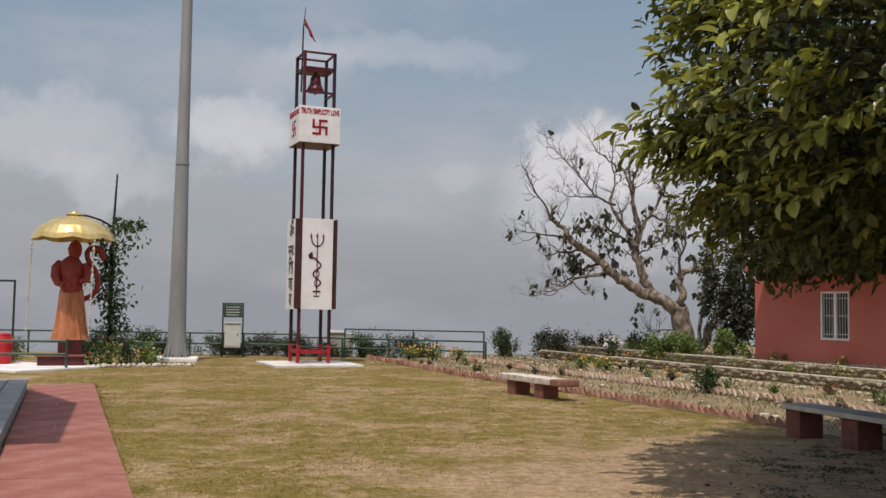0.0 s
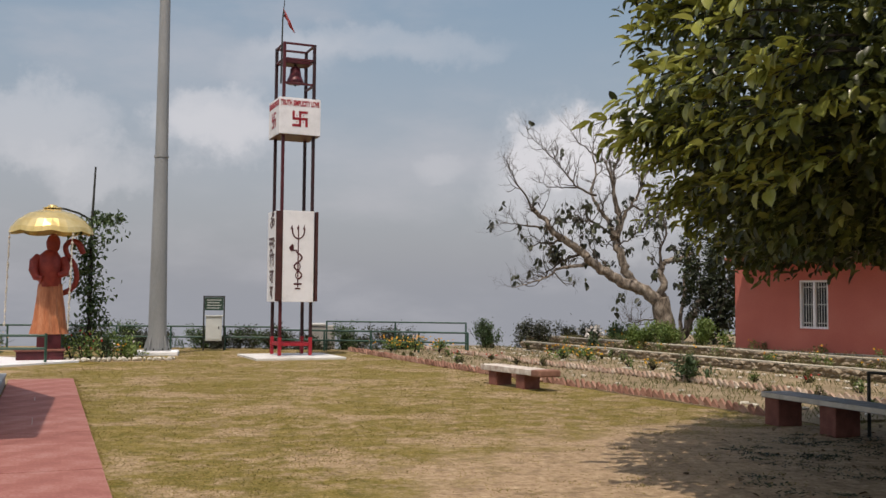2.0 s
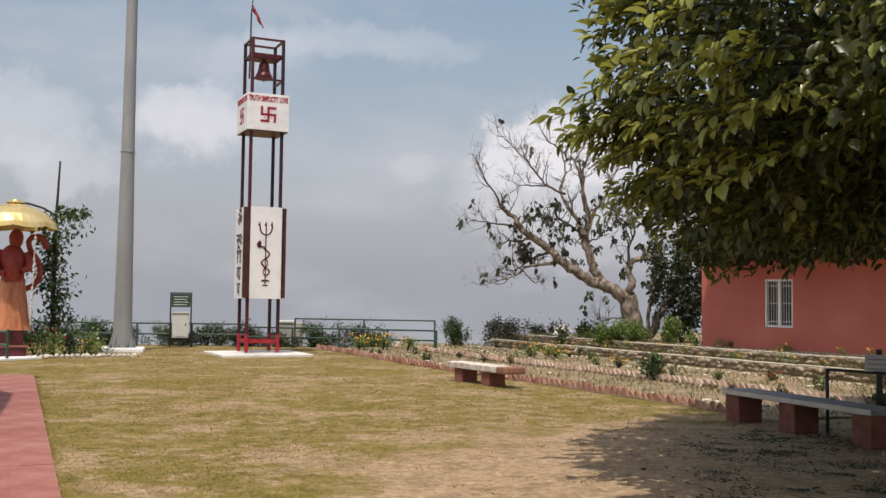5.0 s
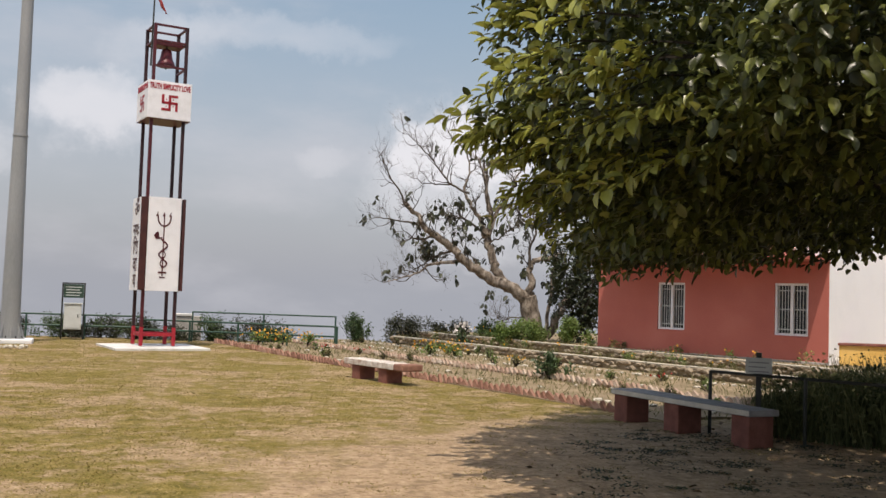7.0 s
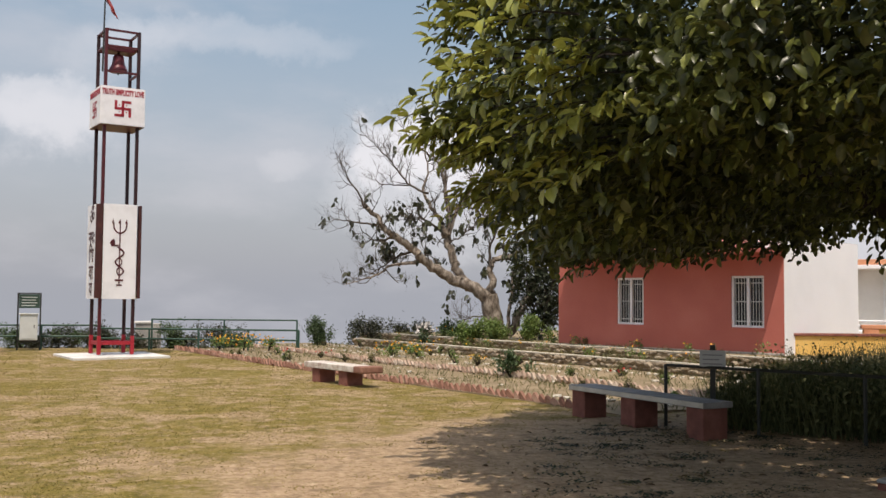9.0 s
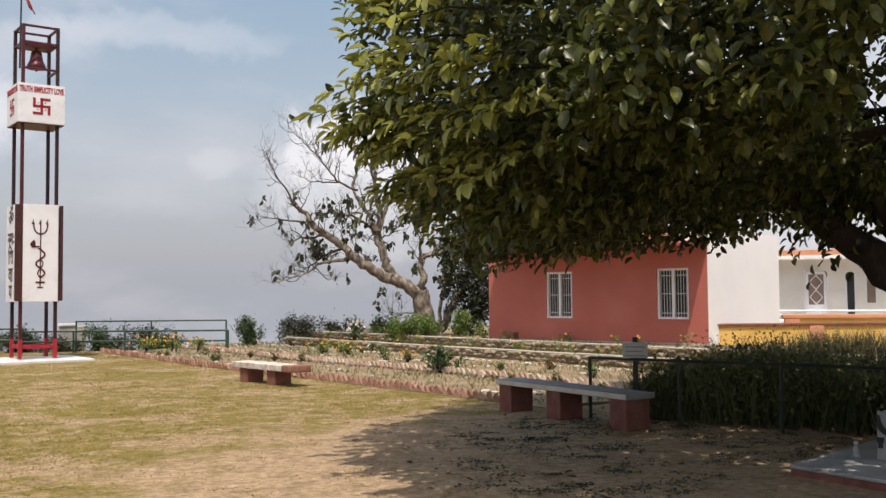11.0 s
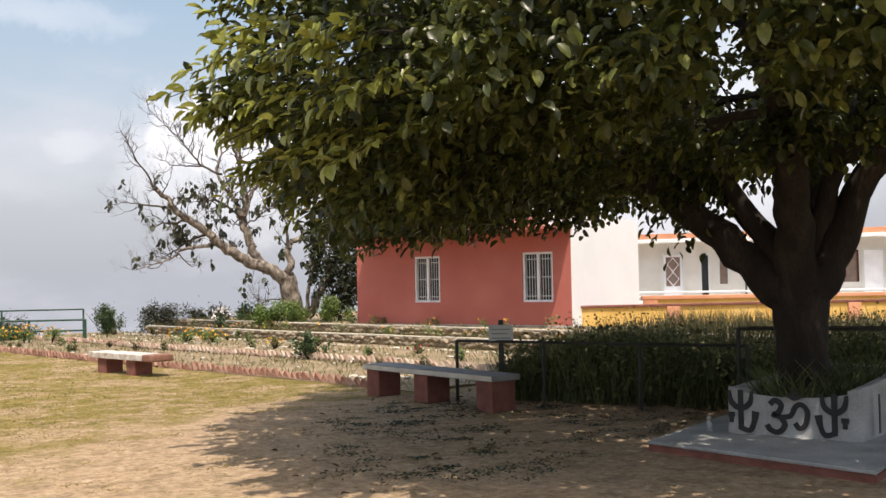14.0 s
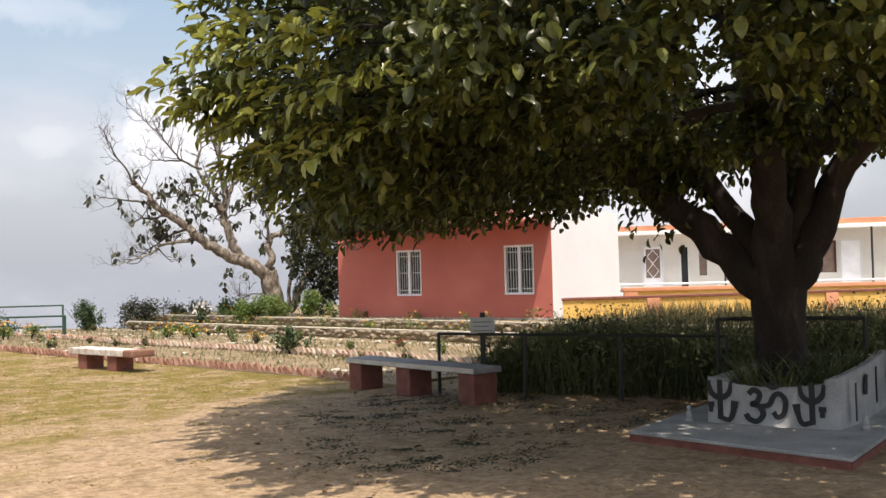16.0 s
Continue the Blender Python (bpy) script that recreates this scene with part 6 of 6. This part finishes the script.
build_bed_weeds()
foliage("bush", "dark green leafy bush in the flower bed", "bush", pose(5.75, 21.6, 0.03), (0, 0), (0.32, 0.3, 0.52), 420, 0.10, M_SHRUB, 400)
for k, (x, y) in enumerate(((3.9, 28.3), (4.6, 28.0), (-0.4, 33.0), (0.4, 32.4), (-1.2, 33.4))):
    t = foliage("marigold_clump", "yellow flowering marigold clump", "plant", pose(x, y, 0.08), (0, 0), (0.36, 0.3, 0.34), 300, 0.07, M_BRIGHTSHRUB, 410 + k)
    rng = np.random.default_rng(500 + k)
    n = 30
    P = np.stack([rng.normal(0, 0.36, n), rng.normal(-0.1, 0.3, n), rng.uniform(0.2, 0.5, n)], 1)
    fl = new("blossom", leaf_mesh("blossom", P, unit(rng, n), unit(rng, n) + np.array([0, -1, 0.6]), np.full(n, 0.06), np.full(n, 0.06), M_MARIGOLD))
    fl.parent = t
t = foliage("lily_clump", "white lilies on tall stems", "plant", pose(5.3, 31.6, 0.15), (0, 0), (0.25, 0.2, 0.55), 90, 0.14, M_SHRUB, 420)
rng = np.random.default_rng(55)
P = np.stack([rng.normal(0, 0.16, 26), rng.normal(0, 0.12, 26), rng.uniform(0.55, 0.85, 26)], 1)
fl = new("blossom", leaf_mesh("blossom", P, unit(rng, 26), unit(rng, 26), np.full(26, 0.14), np.full(26, 0.09), M_PALEPETAL))
fl.parent = t
# shrubs along the hilltop's edge
for k, (x, y, w, h, mt) in enumerate(((2.1, 35.6, 0.45, 0.95, M_SHRUB), (3.9, 36.0, 0.8, 1.0, M_DRYLEAF), (5.2, 36.2, 0.35, 0.75, M_DRYLEAF), (5.9, 36.0, 0.45, 0.85, M_DRYLEAF),
        (6.8, 35.0, 0.5, 0.95, M_SHRUB), (7.3, 30.6, 0.6, 0.6, M_BRIGHTSHRUB), (6.6, 30.8, 0.5, 0.5, M_BRIGHTSHRUB), (8.5, 30.6, 0.5, 0.7, M_BRIGHTSHRUB))):
    foliage("edge_shrub", "scrubby bush at the hilltop edge", "bush", pose(x, y, -0.05 if y > 34 else 0.42), (0, 0), (w, w * 0.7, h), 2600, 0.085, mt, 430 + k, group="edge shrubs")
for k in range(16):
    x = -13.5 + k * 0.85 + 0.3 * math.sin(k * 2.3)
    foliage("edge_shrub", "scrubby bush behind the railing", "bush", pose(x, 36.2 + 0.5 * math.sin(k), -0.2), (0, 0), (0.75, 0.5, 0.6 + 0.3 * math.sin(k * 1.7) ** 2), 1900, 0.08, M_DRYLEAF if k % 3 else M_SHRUB, 450 + k, group="edge shrubs")
# dark tree between the bare tree and the house
dark = foliage("small_tree", "dark dense small tree behind the house corner", "tree", pose(9.10, 31.4, 0.4), (0, 0), (0.80, 0.6, 3.3), 4200, 0.15, M_DARKLEAF, 480)

# ---- weeds behind the rails ----
def build_weeds():
    rng = np.random.default_rng(91)
    a, d, nrm = np.array([6.15, 13.2]), np.array([0.61, -0.79]), np.array([0.79, 0.61])
    n = 17000
    u = rng.uniform(0.25, 8.5, n)
    v = 0.12 + np.abs(rng.normal(0, 1, n)) * 2.2
    keep = (v < 7.0) & ~((u > 1.9) & (u < 6.2) & (v < 0.6) & (rng.random(n) < 0.5))
    u, v = u[keep], v[keep]
    P = np.concatenate([a + u[:, None] * d + v[:, None] * nrm, np.zeros((len(u), 1))], 1)
    near = (np.hypot(P[:, 0] - TREE.x, P[:, 1] - TREE.y) > 0.5)
    P, u, v = P[near], u[near], v[near]
    H = rng.uniform(0.40, 0.90, len(P)) * np.clip(0.7 + 0.25 * np.sin(u * 1.3) + 0.10 * u, 0.6, 1.15)
    tagged(new("weeds", blade_mesh("weeds", P, H, rng.uniform(0.008, 0.022, len(P)), 0.35, M_WEED, rng)), "dense tall weeds behind the garden rail", "weeds", kind="stuff")
    # taller lit stand towards the compound wall
    k = 9000
    u2, v2 = rng.uniform(-1.0, 12.0, k), rng.uniform(5.0, 12.5, k)
    Q = np.concatenate([a + u2[:, None] * d + v2[:, None] * nrm, np.full((k, 1), 0.25)], 1)
    ok = (Q[:, 0] - 12.9) * 0.233 + (Q[:, 1] - 22.45) * 0.972 < -0.35
    ok &= ((Q[:, 0] - EDGE_P.x) * EDGE_D.x + (Q[:, 1] - EDGE_P.y) * EDGE_D.y) > 5.5
    Q = Q[ok]
    tagged(new("tall_grass", blade_mesh("tall_grass", Q, rng.uniform(0.3, 0.75, len(Q)), rng.uniform(0.012, 0.03, len(Q)), 0.35, M_TALLGRASS, rng)), "tall dusty grass before the compound wall", "grass", kind="stuff")
    m = 24000
    pick = rng.integers(0, len(P), m)
    Q = P[pick] + np.stack([rng.normal(0, 0.04, m), rng.normal(0, 0.04, m), H[pick] * rng.uniform(0.2, 1.0, m)], 1)
    L = rng.uniform(0.05, 0.125, m)
    tagged(new("weed_leaves", leaf_mesh("weed_leaves", Q, unit(rng, m), unit(rng, m) + np.array([0, 0, 0.8]), L, L * 0.48, M_WEED)), "small leaves of tall weeds", "weeds", kind="stuff")
    m = 4200
    pick = rng.integers(0, len(P), m)
    Q = P[pick] + np.stack([rng.normal(0, 0.05, m), rng.normal(0, 0.05, m), H[pick] * rng.uniform(1.0, 1.25, m)], 1)
    L = rng.uniform(0.03, 0.05, m)
    tagged(new("weed_flowers", leaf_mesh("weed_flowers", Q, unit(rng, m), unit(rng, m) + np.array([0, 0, 1.0]), L, L * 0.9, M_BEDLEAF)), "small dry flower heads on tall weeds", "weeds", kind="stuff")


build_weeds()


# ---- grass and litter ----
def build_grass():
    rng = np.random.default_rng(123)
    n = 240000
    y = 6.5 + 29.0 * rng.random(n) ** 1.6
    x = rng.uniform(-9.5, 6.0, n)
    right = (x - EDGE_P.x) * EDGE_N.x + (y - EDGE_P.y) * EDGE_N.y < -0.08
    left = (x + 7.45) * 0.935 + (y - 21.3) * 0.355 > 0.06
    left |= y > 21.6
    far = (y < 34.5) & ((y < 24.8) | (x > -8.9))
    tower = (np.abs((x + 4.135) * 0.92 + (y - 30.36) * 0.39) > 1.36) | (np.abs(-(x + 4.135) * 0.39 + (y - 30.36) * 0.92) > 1.32)
    mast = np.hypot(x + 8.44, y - 31.3) > 0.8
    shade = np.hypot(x - 6.2, y - 8.0)
    patchy = 0.5 + 0.5 * np.sin(x * 1.9 + 1.3 * np.sin(y * 1.1)) * np.sin(y * 1.5 + 1.1 * np.sin(x * 0.8))
    ok = right & left & far & tower & mast & (rng.random(n) < np.clip((shade - 5.2) / 3.5, 0.05, 1)) & (rng.random(n) < 0.35 + 0.65 * patchy)
    P = np.stack([x[ok], y[ok], np.full(ok.sum(), -0.006)], 1)
    tagged(new("grass", blade_mesh("grass", P, rng.uniform(0.005, 0.015, len(P)), rng.uniform(0.006, 0.012, len(P)) * (1 + P[:, 1] / 30), 2.2, M_GRASS, rng)), "short dry mown grass", "grass", kind="stuff")
    n = 420
    a, r = rng.uniform(0, 2 * math.pi, n), 5.3 * np.sqrt(rng.random(n))
    P = np.stack([7.8 + r * np.cos(a), 9.6 + r * np.sin(a), np.full(n, 0.004)], 1)
    ok = (P[:, 0] - 7.07) * 0.566 + (P[:, 1] - 8.60) * -0.825 < -0.8
    P = P[ok]
    D = unit(rng, len(P)) * np.array([1, 1, 0.12])
    L = rng.uniform(0.05, 0.11, len(P))
    tagged(new("leaf_litter", leaf_mesh("leaf_litter", P, D, unit(rng, len(P)) * 0.3 + np.array([0, 0, 1.0]), L, L * 0.55, M_LITTER)), "fallen dry leaves on bare earth", "leaves", kind="stuff")
    # uneven fringe where the lawn meets the path
    n = 4200
    u = rng.uniform(-0.3, 16.0, n)
    v = np.abs(rng.normal(0, 0.07, n)) * (0.4 + 0.6 * np.abs(np.sin(u * 2.3) + np.sin(u * 5.1)))
    P = np.stack([-7.45 + 0.355 * u + 0.935 * v, 21.3 - 0.935 * u + 0.355 * v, np.full(n, -0.005)], 1)
    tagged(new("path_fringe", blade_mesh("path_fringe", P, rng.uniform(0.010, 0.032, n), rng.uniform(0.006, 0.014, n), 1.6, M_GRASS, rng)), "ragged grass fringe along the path", "grass", kind="stuff")
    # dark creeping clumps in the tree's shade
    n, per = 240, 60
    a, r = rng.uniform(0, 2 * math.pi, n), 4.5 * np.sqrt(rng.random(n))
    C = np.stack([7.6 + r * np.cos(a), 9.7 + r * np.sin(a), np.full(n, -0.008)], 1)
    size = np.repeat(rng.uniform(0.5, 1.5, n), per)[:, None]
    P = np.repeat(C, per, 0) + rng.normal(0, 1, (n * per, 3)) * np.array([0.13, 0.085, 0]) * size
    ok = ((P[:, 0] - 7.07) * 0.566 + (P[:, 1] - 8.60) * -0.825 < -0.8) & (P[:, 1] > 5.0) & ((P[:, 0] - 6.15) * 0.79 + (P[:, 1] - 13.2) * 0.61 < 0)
    P = P[ok]
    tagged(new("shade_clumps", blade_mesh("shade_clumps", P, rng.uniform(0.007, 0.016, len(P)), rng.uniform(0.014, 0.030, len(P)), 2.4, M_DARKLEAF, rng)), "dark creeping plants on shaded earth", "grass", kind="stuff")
    # low tufts on the bare earth
    n, per = 170, 30
    a, r = rng.uniform(0, 2 * math.pi, n), 7.0 * np.sqrt(rng.random(n))
    C = np.stack([5.0 + r * np.cos(a), 8.8 + r * np.sin(a), np.full(n, -0.01)], 1)
    P = np.repeat(C, per, 0) + rng.normal(0, 1, (n * per, 3)) * np.array([0.10, 0.06, 0])
    ok = ((P[:, 0] - 7.07) * 0.566 + (P[:, 1] - 8.60) * -0.825 < -0.8) & (P[:, 1] > 5.0)
    P = P[ok]
    tagged(new("grass_tufts", blade_mesh("grass_tufts", P, rng.uniform(0.008, 0.022, len(P)), rng.uniform(0.006, 0.012, len(P)), 1.8, M_GRASS, rng)), "low dry tufts on bare earth", "grass", kind="stuff")


M_LITTER = leafy("dry_litter", [(0.09, 0.058, 0.034), (0.17, 0.115, 0.065), (0.28, 0.20, 0.115)], 0.8, 0.05, 0.2)
build_grass()
